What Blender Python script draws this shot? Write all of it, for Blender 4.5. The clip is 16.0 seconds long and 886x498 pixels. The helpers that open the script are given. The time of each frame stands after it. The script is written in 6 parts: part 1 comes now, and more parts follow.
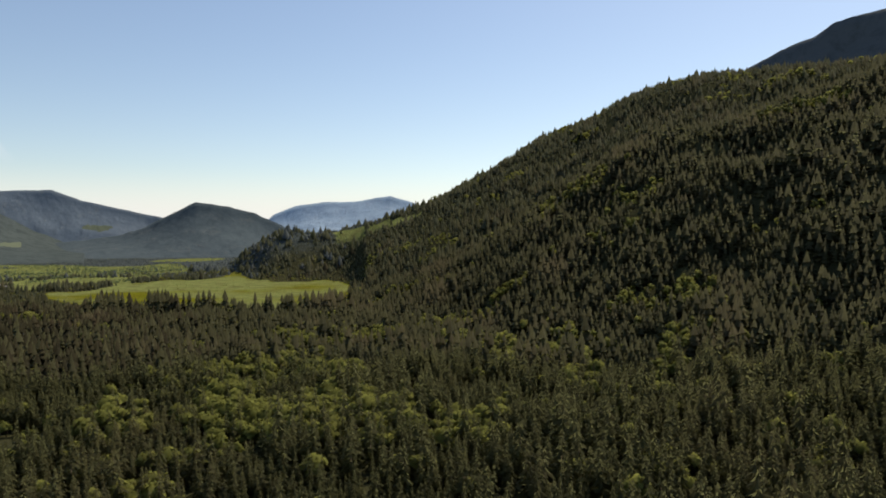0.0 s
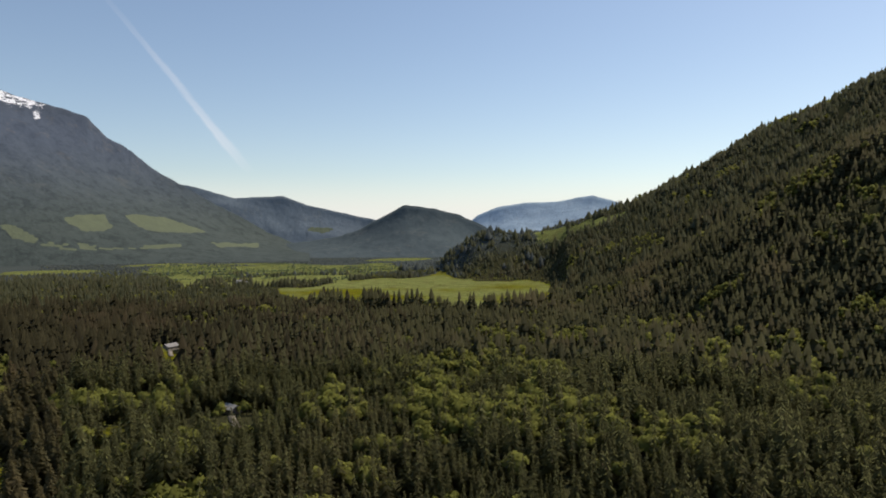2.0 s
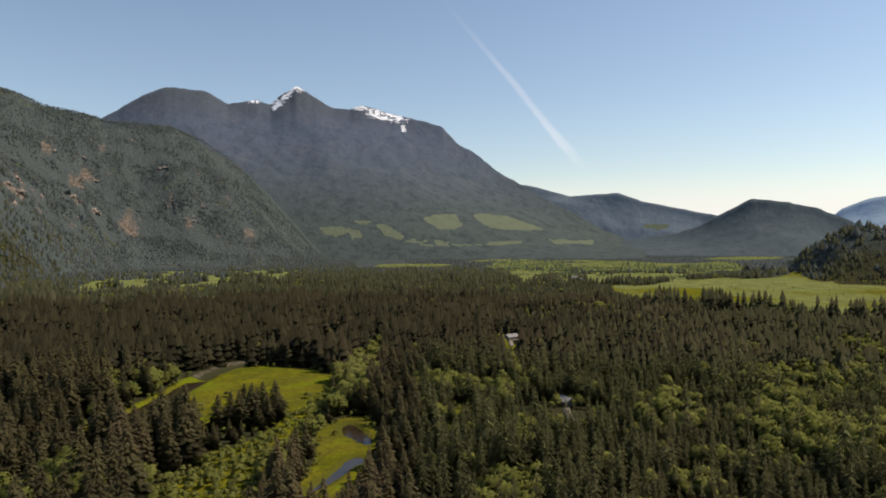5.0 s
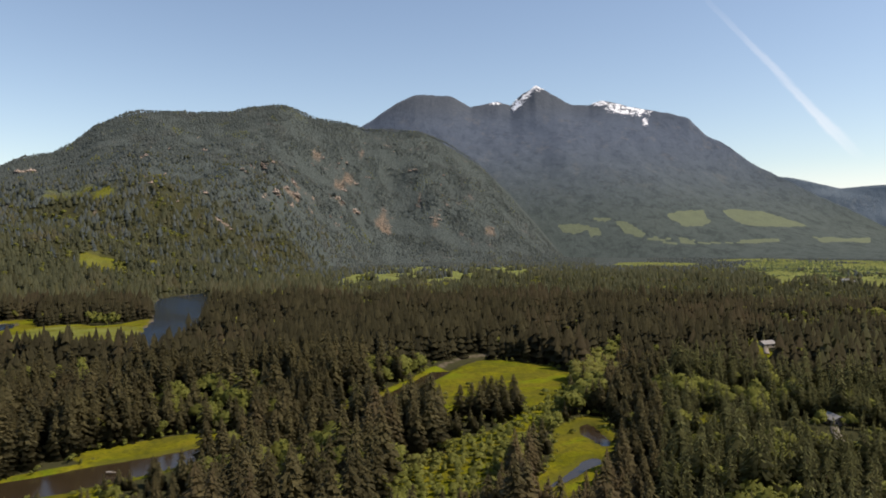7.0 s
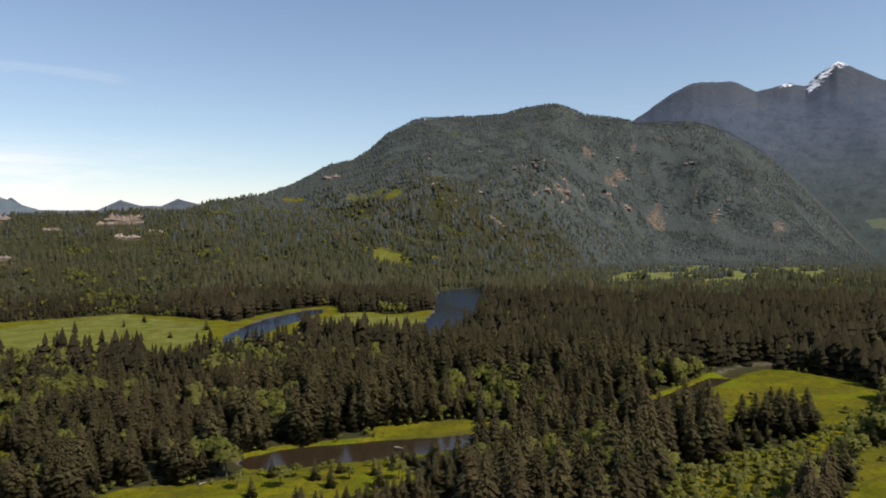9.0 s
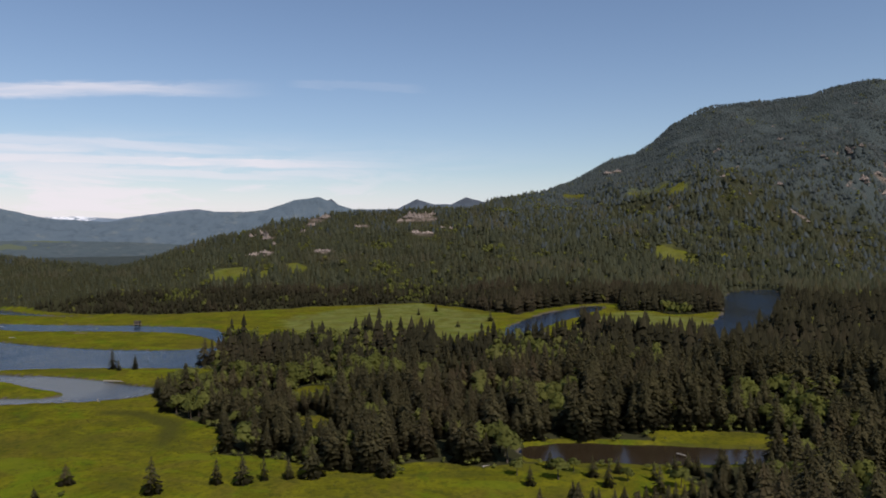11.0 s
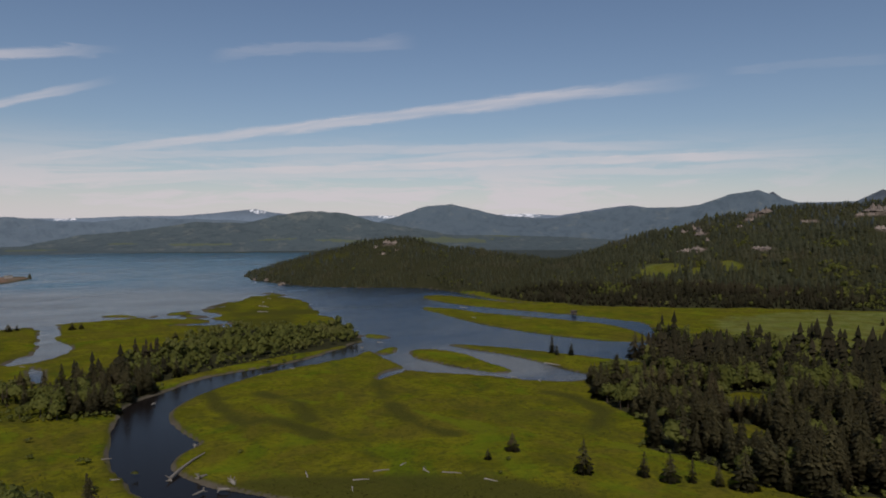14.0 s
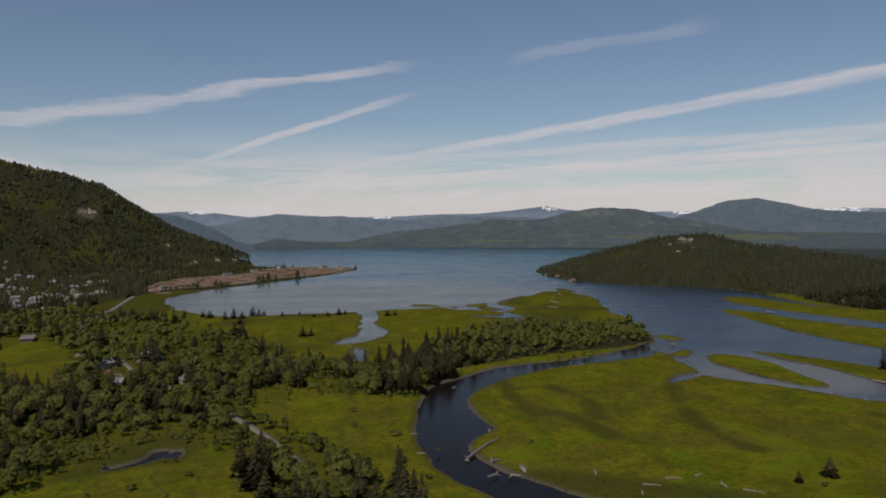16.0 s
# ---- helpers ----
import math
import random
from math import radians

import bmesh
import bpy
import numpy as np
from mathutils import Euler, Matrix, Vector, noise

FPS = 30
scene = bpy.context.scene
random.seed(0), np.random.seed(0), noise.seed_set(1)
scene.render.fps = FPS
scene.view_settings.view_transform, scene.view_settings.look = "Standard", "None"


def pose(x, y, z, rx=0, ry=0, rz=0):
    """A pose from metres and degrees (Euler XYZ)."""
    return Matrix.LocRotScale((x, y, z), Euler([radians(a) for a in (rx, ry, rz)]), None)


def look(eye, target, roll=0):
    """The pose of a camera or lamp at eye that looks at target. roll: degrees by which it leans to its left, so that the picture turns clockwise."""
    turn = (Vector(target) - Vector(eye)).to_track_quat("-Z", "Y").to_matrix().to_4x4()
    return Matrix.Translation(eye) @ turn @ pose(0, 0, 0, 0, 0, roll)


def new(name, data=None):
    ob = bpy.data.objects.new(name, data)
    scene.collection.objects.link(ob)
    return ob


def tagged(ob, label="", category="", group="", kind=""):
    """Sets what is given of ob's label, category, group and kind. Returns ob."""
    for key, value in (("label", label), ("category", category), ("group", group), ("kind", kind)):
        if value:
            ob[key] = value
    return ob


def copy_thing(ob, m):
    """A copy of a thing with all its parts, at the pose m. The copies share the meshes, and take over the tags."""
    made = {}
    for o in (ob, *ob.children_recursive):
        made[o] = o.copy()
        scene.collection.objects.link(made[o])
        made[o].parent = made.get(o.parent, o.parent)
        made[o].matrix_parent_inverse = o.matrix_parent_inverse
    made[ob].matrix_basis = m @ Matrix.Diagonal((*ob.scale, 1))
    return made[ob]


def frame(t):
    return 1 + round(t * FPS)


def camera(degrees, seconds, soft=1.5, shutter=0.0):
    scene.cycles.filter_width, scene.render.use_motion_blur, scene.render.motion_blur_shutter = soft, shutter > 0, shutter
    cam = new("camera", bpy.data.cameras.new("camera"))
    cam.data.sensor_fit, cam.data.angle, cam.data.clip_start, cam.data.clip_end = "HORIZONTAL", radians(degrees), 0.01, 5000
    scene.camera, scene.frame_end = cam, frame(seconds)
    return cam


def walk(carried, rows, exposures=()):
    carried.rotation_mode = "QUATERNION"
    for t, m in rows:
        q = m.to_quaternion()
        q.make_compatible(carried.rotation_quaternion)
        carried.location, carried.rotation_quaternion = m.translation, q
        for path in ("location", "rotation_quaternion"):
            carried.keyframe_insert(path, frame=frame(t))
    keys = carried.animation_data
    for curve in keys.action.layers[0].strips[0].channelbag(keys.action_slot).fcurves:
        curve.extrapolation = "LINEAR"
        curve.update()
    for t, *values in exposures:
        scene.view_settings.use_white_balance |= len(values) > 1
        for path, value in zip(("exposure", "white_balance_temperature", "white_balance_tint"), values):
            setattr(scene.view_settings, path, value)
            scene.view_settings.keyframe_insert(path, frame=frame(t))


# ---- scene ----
# The camera hangs 100 m over the estuary and turns to its left.
cam = camera(64.32, 16.0, soft=1.85)
EYE = (0.0, 0.0, 100.0)
TURN = [
    (0.0, -0.00, -0.91, 0.07),
    (0.5, 2.29, -0.89, 0.13),
    (1.0, 5.97, -0.88, 0.22),
    (1.5, 11.10, -0.84, 0.23),
    (2.0, 16.25, -0.84, 0.27),
    (2.5, 21.09, -0.85, 0.29),
    (3.0, 25.79, -0.85, 0.28),
    (3.5, 29.76, -0.87, 0.31),
    (4.0, 34.37, -0.89, 0.31),
    (4.2, 36.02, -0.90, 0.31),
    (6.3, 55.34, -1.01, 0.34),
    (6.5, 57.28, -1.02, 0.34),
    (7.0, 62.15, -1.03, 0.34),
    (7.5, 66.89, -1.04, 0.33),
    (8.0, 72.30, -1.08, 0.35),
    (8.5, 77.93, -1.07, 0.41),
    (9.0, 83.83, -1.12, 0.44),
    (9.2, 86.14, -1.13, 0.44),
    (11.3, 109.62, -1.29, 0.38),
    (11.5, 111.87, -1.30, 0.37),
    (12.0, 117.66, -1.32, 0.32),
    (12.5, 123.22, -1.36, 0.31),
    (13.0, 129.04, -1.40, 0.34),
    (13.5, 134.47, -1.41, 0.33),
    (14.0, 140.34, -1.44, 0.20),
    (14.5, 145.98, -1.46, 0.28),
    (15.0, 152.03, -1.52, 0.26),
    (15.5, 157.69, -1.56, 0.32),
    (16.0, 163.65, -1.61, 0.31),
]
walk(cam, [(t, pose(*EYE, 90 + tilt, roll, yaw)) for t, yaw, tilt, roll in TURN],
     exposures=[(0.0, 0.36, 7200, 12), (2.0, 0.30, 7150, 12), (3.5, 0.29, 7200, 12), (7.0, 0.62, 7350, 14), (9.0, 0.45, 7000, 14), (11.5, -0.15, 6450, 15), (12.5, -0.38, 6500, 15), (13.5, -0.55, 6550, 14), (14.5, -0.58, 6600, 14), (16.0, -0.55, 6750, 13)])

# ---- light: a high sun over the right-hand hill, clear sky with thin cloud streaks ----
SUN_AZ, SUN_EL = -38.0, 50.0            # degrees, counted to the left from +y


def bearing(a, e=0.0):
    """The unit vector at a degrees to the left of +y and e degrees up."""
    a, e = radians(a), radians(e)
    return Vector((-math.sin(a) * math.cos(e), math.cos(a) * math.cos(e), math.sin(e)))


sun = new("sun", bpy.data.lights.new("sun", "SUN"))
sun.data.energy, sun.data.angle, sun.data.color = 3.3, radians(0.53), (1.0, 0.92, 0.80)
sun.matrix_world = look(bearing(SUN_AZ, SUN_EL) * 900, (0, 0, 0))

world = bpy.data.worlds.new("sky")
world.use_nodes = True
scene.world = world


class Tree:
    """A small builder of shader nodes."""

    def __init__(self, tree):
        self.tree, self.nodes, self.links = tree, tree.nodes, tree.links

    def node(self, kind, ins=None, **props):
        n = self.nodes.new(kind)
        for key, value in props.items():
            setattr(n, key, value)
        for key, value in (ins or {}).items():
            if isinstance(value, bpy.types.NodeSocket):
                self.links.new(value, n.inputs[key])
            else:
                n.inputs[key].default_value = value
        return n

    def math(self, op, a, b=0.0, clamp=False):
        return self.node("ShaderNodeMath", {0: a, 1: b}, operation=op, use_clamp=clamp).outputs[0]

    def mix(self, f, a, b):
        n = self.node("ShaderNodeMix", data_type="RGBA")
        for sock, value in ((n.inputs[0], f), (n.inputs[6], a), (n.inputs[7], b)):
            if isinstance(value, bpy.types.NodeSocket):
                self.links.new(value, sock)
            else:
                sock.default_value = (*value, 1) if isinstance(value, tuple) and len(value) == 3 else value
        return n.outputs[2]

    def ramp(self, v, lo, hi, a=0.0, b=1.0):
        return self.node("ShaderNodeMapRange", {0: v, 1: lo, 2: hi, 3: a, 4: b}, interpolation_type="SMOOTHSTEP").outputs[0]

    def noise(self, vec, scale, detail=4.0, rough=0.55, dist=0.0):
        return self.node("ShaderNodeTexNoise", {"Vector": vec, "Scale": scale, "Detail": detail, "Roughness": rough, "Distortion": dist}).outputs[0]

    def attr(self, name):
        return self.node("ShaderNodeAttribute", attribute_name=name).outputs["Fac"]

    def dot(self, v, c):
        return self.node("ShaderNodeVectorMath", {0: v, 1: tuple(c)}, operation="DOT_PRODUCT").outputs["Value"]


def build_sky():
    w = Tree(world.node_tree)
    w.nodes.clear()
    sky = w.node("ShaderNodeTexSky", sky_type="NISHITA", sun_disc=False, sun_elevation=radians(SUN_EL), sun_rotation=radians(-SUN_AZ),
                 altitude=100.0, air_density=1.0, dust_density=0.5, ozone_density=2.2)
    way = w.node("ShaderNodeTexCoord").outputs["Generated"]
    up = w.node("ShaderNodeSeparateXYZ", {0: way}).outputs[2]
    wisps = w.noise(w.node("ShaderNodeMapping", {0: way, 3: (3.0, 3.0, 22.0)}).outputs[0], 2.2, 7.0, 0.62, 0.6)
    cover = None
    # thin streaks: start and end (bearing, height), half widths at both ends in degrees, density, raggedness
    streaks = [((46.5, 22.4), (31.0, 4.6), 0.10, 0.62, 0.42, 0.35),
               ((190, 1.3), (118.5, 11.4), 0.30, 0.95, 0.68, 0.7),
               ((202, 6.0), (164, 13.3), 1.05, 0.5, 0.58, 1.5),
               ((197, 0.0), (164.5, 11.3), 0.25, 0.5, 0.62, 0.5),
               ((172, 2.8), (127, 6.7), 0.25, 0.7, 0.65, 0.5),
               ((186, 2.4), (105, 5.4), 0.7, 0.5, 0.85, 0.5),
               ((159, 13.2), (142, 15.1), 0.5, 0.8, 0.17, 1.4),
               ((180, 4.6), (116, 6.4), 0.5, 0.6, 0.5, 0.7),
               ((166, 4.0), (112, 4.4), 0.5, 0.4, 0.6, 0.6),
               ((201, 5.4), (188, 3.0), 2.0, 1.2, 0.9, 0.9),
               ((119, 11.8), (107, 11.5), 0.4, 0.5, 0.10, 1.2)]
    for (a0, e0), (a1, e1), w0, w1, dense, rag in streaks:
        p0, p1 = bearing(a0, e0), bearing(a1, e1)
        side = p0.cross(p1).normalized()
        along = (p1 - p0 * p0.dot(p1)).normalized()
        span = p0.angle(p1)
        s = w.node("ShaderNodeMath", {0: w.dot(way, along), 1: w.dot(way, p0)}, operation="ARCTAN2").outputs[0]
        s = w.math("DIVIDE", s, span)
        wide = w.node("ShaderNodeMapRange", {0: s, 1: 0.0, 2: 1.0, 3: radians(w0), 4: radians(w1)}).outputs[0]
        across = w.dot(way, side)
        off = w.math("ADD", across, w.math("MULTIPLY", w.math("SUBTRACT", wisps, 0.5), radians(rag)))
        fibre = w.node("ShaderNodeCombineXYZ", {0: w.math("MULTIPLY", s, span * 9.0), 1: w.math("MULTIPLY", off, 90.0), 2: a0 * 0.37}).outputs[0]
        grain = w.noise(fibre, 1.0, 6.0, 0.62, 0.5)
        body = w.math("SUBTRACT", 1.0, w.math("DIVIDE", w.math("ABSOLUTE", off), wide), clamp=True)
        body = w.ramp(w.math("ADD", body, w.math("MULTIPLY", w.math("SUBTRACT", grain, 0.5), 0.9)), 0.12, 0.72)
        body = w.math("MULTIPLY", body, w.ramp(w.math("ABSOLUTE", off), radians(max(w0, w1) * 2.2), radians(max(w0, w1) * 0.8)))
        ends = w.math("MULTIPLY", w.ramp(s, 0.15 if a0 < 60 else 0.0, 0.9 if a0 < 60 else 0.16), w.ramp(s, 1.0, 0.8))
        c = w.math("MULTIPLY", w.math("MULTIPLY", body, ends), w.ramp(grain, 0.25, 0.7, 0.55 * dense, dense))
        cover = c if cover is None else w.math("MAXIMUM", cover, c)
    # a veil of cirrostratus low over the sea
    sea = w.ramp(w.dot(way, bearing(152)), 0.5, 0.95)
    veil = w.math("MULTIPLY", w.math("MULTIPLY", w.ramp(up, 0.15, 0.04), sea), w.ramp(wisps, 0.38, 0.62, 0.2, 0.95))
    low = w.math("MULTIPLY", w.ramp(up, 0.10, 0.0), w.ramp(sea, 0, 1, 0.85, 0.92))
    cover = w.math("MAXIMUM", cover, w.math("MAXIMUM", veil, low))
    t_cloud = w.mix(sea, (6.4, 6.75, 7.5), (8.2, 7.9, 8.2))
    lit = w.mix(cover, sky.outputs[0], t_cloud)
    bg = w.node("ShaderNodeBackground", {0: lit, 1: 0.105})
    w.links.new(bg.outputs[0], w.node("ShaderNodeOutputWorld").inputs[0])


build_sky()

# ---- materials ----


def material(name):
    m = bpy.data.materials.new(name)
    m.use_nodes = True
    m.node_tree.nodes.clear()
    return m, Tree(m.node_tree)


def finish(t, color, rough, bump=None, strength=0.3, distance=1.0, spec=0.3, metal=0.0):
    ins = {"Base Color": color if not isinstance(color, tuple) else (*color, 1), "Roughness": rough, "Specular IOR Level": spec, "Metallic": metal}
    b = t.node("ShaderNodeBsdfPrincipled", ins)
    if bump is not None:
        t.links.new(t.node("ShaderNodeBump", {"Height": bump, "Strength": strength, "Distance": distance}).outputs[0], b.inputs["Normal"])
    return b


def close(t, shader):
    t.links.new(shader.outputs[0], t.node("ShaderNodeOutputMaterial").inputs[0])


def foliage(name, dark, light, warm, through_light=0.25, glow=None, gap_shade=0.58):
    """Leaves and needles: each plant has its own tint, its clumps vary a little."""
    m, t = material(name)
    tint = t.math("FRACT", t.math("ADD", t.attr("tint"), t.node("ShaderNodeObjectInfo").outputs["Random"]))
    isle = t.node("ShaderNodeNewGeometry").outputs["Random Per Island"]
    pos = t.node("ShaderNodeNewGeometry").outputs["Position"]
    col = t.mix(t.math("ADD", t.math("MULTIPLY", tint, 0.58), t.math("MULTIPLY", isle, 0.42)), dark, light)
    # shade of the gaps between branch tips, painted in as dark noise patches
    lit_tips = t.ramp(t.noise(t.node("ShaderNodeMapping", {0: pos, 3: (1, 1, 1.7)}).outputs[0], 0.8, 3.0, 0.75), 0.40, 0.60)
    col = t.mix(lit_tips, t.mix(gap_shade, col, tuple(0.35 * k for k in dark)), col)
    col = t.mix(t.math("MULTIPLY", t.ramp(t.noise(pos, 0.011, 3.0), 0.5, 0.72), 0.55), col, warm)
    b = finish(t, col, 0.8, spec=0.04)
    tr = t.node("ShaderNodeBsdfTranslucent", {"Color": t.mix(0.75, col, glow or tuple(min(1.0, 1.7 * k) for k in light))})
    close(t, t.node("ShaderNodeMixShader", {0: through_light, 1: b.outputs[0], 2: tr.outputs[0]}))
    return m


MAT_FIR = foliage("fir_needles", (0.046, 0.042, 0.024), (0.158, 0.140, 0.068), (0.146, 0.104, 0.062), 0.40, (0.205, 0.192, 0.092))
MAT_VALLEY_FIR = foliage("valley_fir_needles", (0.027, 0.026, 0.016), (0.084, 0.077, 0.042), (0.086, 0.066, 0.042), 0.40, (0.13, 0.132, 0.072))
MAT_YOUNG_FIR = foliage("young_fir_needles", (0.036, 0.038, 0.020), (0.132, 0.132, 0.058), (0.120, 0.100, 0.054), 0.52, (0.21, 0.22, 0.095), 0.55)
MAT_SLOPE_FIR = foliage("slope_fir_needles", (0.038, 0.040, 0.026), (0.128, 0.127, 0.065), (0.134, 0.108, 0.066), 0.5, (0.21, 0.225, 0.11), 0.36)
# these two carry haze in the needle colour, half strength and then full
MAT_HALF_HAZE_FIR = foliage("half_hazed_fir_needles", (0.050, 0.057, 0.038), (0.128, 0.133, 0.078), (0.132, 0.117, 0.074), 0.5, (0.22, 0.245, 0.13), 0.3)
MAT_HAZE_FIR = foliage("hazed_fir_needles", (0.052, 0.066, 0.066), (0.096, 0.114, 0.110), (0.096, 0.103, 0.098), 0.3, gap_shade=0.12)
MAT_ALDER = foliage("alder_leaves", (0.102, 0.112, 0.030), (0.200, 0.212, 0.056), (0.19, 0.175, 0.066), 0.42, gap_shade=0.4)
MAT_POPLAR = foliage("young_poplar_leaves", (0.082, 0.115, 0.058), (0.150, 0.195, 0.100), (0.12, 0.15, 0.08), 0.45, gap_shade=0.3)
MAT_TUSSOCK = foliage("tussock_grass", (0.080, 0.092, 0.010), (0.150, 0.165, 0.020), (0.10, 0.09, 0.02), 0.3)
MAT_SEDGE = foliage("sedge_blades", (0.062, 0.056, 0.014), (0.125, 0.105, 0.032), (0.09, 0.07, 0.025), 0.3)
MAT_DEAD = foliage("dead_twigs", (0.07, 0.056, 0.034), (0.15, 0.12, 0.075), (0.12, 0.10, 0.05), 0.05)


def make_bark():
    m, t = material("bark")
    pos = t.node("ShaderNodeTexCoord").outputs["Object"]
    n = t.noise(t.node("ShaderNodeMapping", {0: pos, 3: (3, 3, 0.4)}).outputs[0], 2.0, 6.0)
    close(t, finish(t, t.mix(n, (0.05, 0.036, 0.026), (0.16, 0.13, 0.10)), 0.9, n, 0.6, 0.1))
    return m


def make_driftwood():
    m, t = material("bleached_driftwood")
    pos = t.node("ShaderNodeTexCoord").outputs["Object"]
    n = t.noise(t.node("ShaderNodeMapping", {0: pos, 3: (0.3, 4, 4)}).outputs[0], 2.0, 6.0)
    rnd = t.node("ShaderNodeObjectInfo").outputs["Random"]
    close(t, finish(t, t.mix(t.math("MULTIPLY", t.math("ADD", n, rnd), 0.5), (0.12, 0.10, 0.08), (0.38, 0.35, 0.30)), 0.85, n, 0.5, 0.08))
    return m


def make_ground():
    """Forest floor, haze-tinted far tree cover, meadow grass, sedge, mud and bare rock, by land cover."""
    m, t = material("land")
    pos = t.node("ShaderNodeNewGeometry").outputs["Position"]
    mid, small = t.noise(pos, 0.05, 5.0, 0.6, 0.4), t.noise(pos, 0.45, 4.0, 0.7)
    floor = t.mix(mid, (0.024, 0.026, 0.013), (0.056, 0.055, 0.027))
    patch, tuft = t.noise(pos, 0.022, 6.0, 0.65, 1.2), t.noise(pos, 0.25, 5.0, 0.7)
    grass = t.mix(t.ramp(mid, 0.3, 0.7), (0.098, 0.098, 0.008), (0.172, 0.164, 0.011))
    grass = t.mix(t.math("MULTIPLY", t.ramp(patch, 0.46, 0.62), 0.75), grass, (0.124, 0.104, 0.016))
    grass = t.mix(t.math("MULTIPLY", t.ramp(patch, 0.46, 0.34), 0.7), grass, (0.084, 0.126, 0.008))
    grass = t.mix(t.math("MULTIPLY", t.ramp(tuft, 0.48, 0.64), 0.62), grass, (0.052, 0.057, 0.011))
    grass = t.mix(t.math("MULTIPLY", t.ramp(small, 0.46, 0.7), 0.5), grass, (0.052, 0.058, 0.011))
    grass = t.mix(t.math("MULTIPLY", t.ramp(small, 0.45, 0.3), 0.4), grass, (0.140, 0.150, 0.022))
    swale = t.noise(t.node("ShaderNodeMapping", {0: pos, 2: (0, 0, 0.5), 3: (1.0, 0.45, 1.0)}).outputs[0], 0.026, 5.0, 0.6, 1.8)
    grass = t.mix(t.math("MULTIPLY", t.ramp(swale, 0.52, 0.62), 0.42), grass, (0.060, 0.064, 0.014))
    grass = t.mix(t.math("MULTIPLY", t.ramp(swale, 0.44, 0.34), 0.5), grass, (0.126, 0.166, 0.010))
    hay = t.mix(t.ramp(t.noise(pos, 0.06, 7.0, 0.8), 0.35, 0.65), (0.105, 0.128, 0.040), (0.205, 0.225, 0.078))
    hay = t.mix(t.math("MULTIPLY", t.ramp(t.noise(pos, 0.03, 6.0, 0.7), 0.50, 0.60), 0.65), hay, (0.085, 0.075, 0.030))
    sedge = t.mix(tuft, (0.040, 0.045, 0.010), (0.084, 0.080, 0.018))
    mud = t.mix(mid, (0.060, 0.050, 0.036), (0.150, 0.130, 0.098))
    yard = t.mix(t.ramp(tuft, 0.35, 0.65), (0.14, 0.090, 0.062), (0.30, 0.24, 0.19))
    yard = t.mix(t.ramp(t.noise(pos, 0.03, 5.0, 0.7), 0.52, 0.60), yard, (0.22, 0.095, 0.060))
    yard = t.mix(t.ramp(t.noise(pos, 0.016, 4.0, 0.6, 0.8), 0.5, 0.6), yard, t.mix(tuft, (0.050, 0.055, 0.020), (0.12, 0.10, 0.06)))
    rock = t.mix(t.ramp(t.noise(pos, 0.12, 6.0, 0.65), 0.35, 0.7), (0.07, 0.058, 0.046), (0.25, 0.20, 0.16))
    edge = t.math("MULTIPLY", t.math("SUBTRACT", mid, 0.5), 0.5)

    def cover(name, lo=0.3, hi=0.7):
        return t.ramp(t.math("ADD", t.attr(name), edge), lo, hi)
    crowns = t.noise(pos, 0.055, 5.0, 0.75)
    stands = t.noise(pos, 0.006, 5.0, 0.6)
    # tree cover of far slopes, with haze put into its blue-grey colour
    hazy_canopy = t.mix(t.math("ADD", t.math("MULTIPLY", crowns, 0.7), t.math("MULTIPLY", stands, 0.4)), (0.037, 0.048, 0.046), (0.088, 0.105, 0.102))
    bare = t.ramp(t.math("ADD", t.noise(pos, 0.010, 7.0, 0.75), t.math("MULTIPLY", crowns, 0.3)), 0.74, 0.86)
    hazy_canopy = t.mix(t.math("MULTIPLY", bare, 0.8), hazy_canopy, (0.17, 0.135, 0.115))
    floor = t.mix(cover("hazy_canopy"), floor, hazy_canopy)
    col = t.mix(cover("meadow"), floor, grass)
    col = t.mix(cover("hay"), col, hay)
    col = t.mix(t.math("MULTIPLY", cover("sedge", 0.2, 0.9), 0.85), col, sedge)
    col = t.mix(cover("mud"), col, mud)
    col = t.mix(cover("yard"), col, yard)
    col = t.mix(cover("rock"), col, rock)
    relief = t.math("ADD", t.math("ADD", mid, small), t.math("MULTIPLY", t.math("MULTIPLY", crowns, 14.0), t.attr("hazy_canopy")))
    close(t, finish(t, col, 0.95, relief, 0.6, 1.1, spec=0.0))
    return m


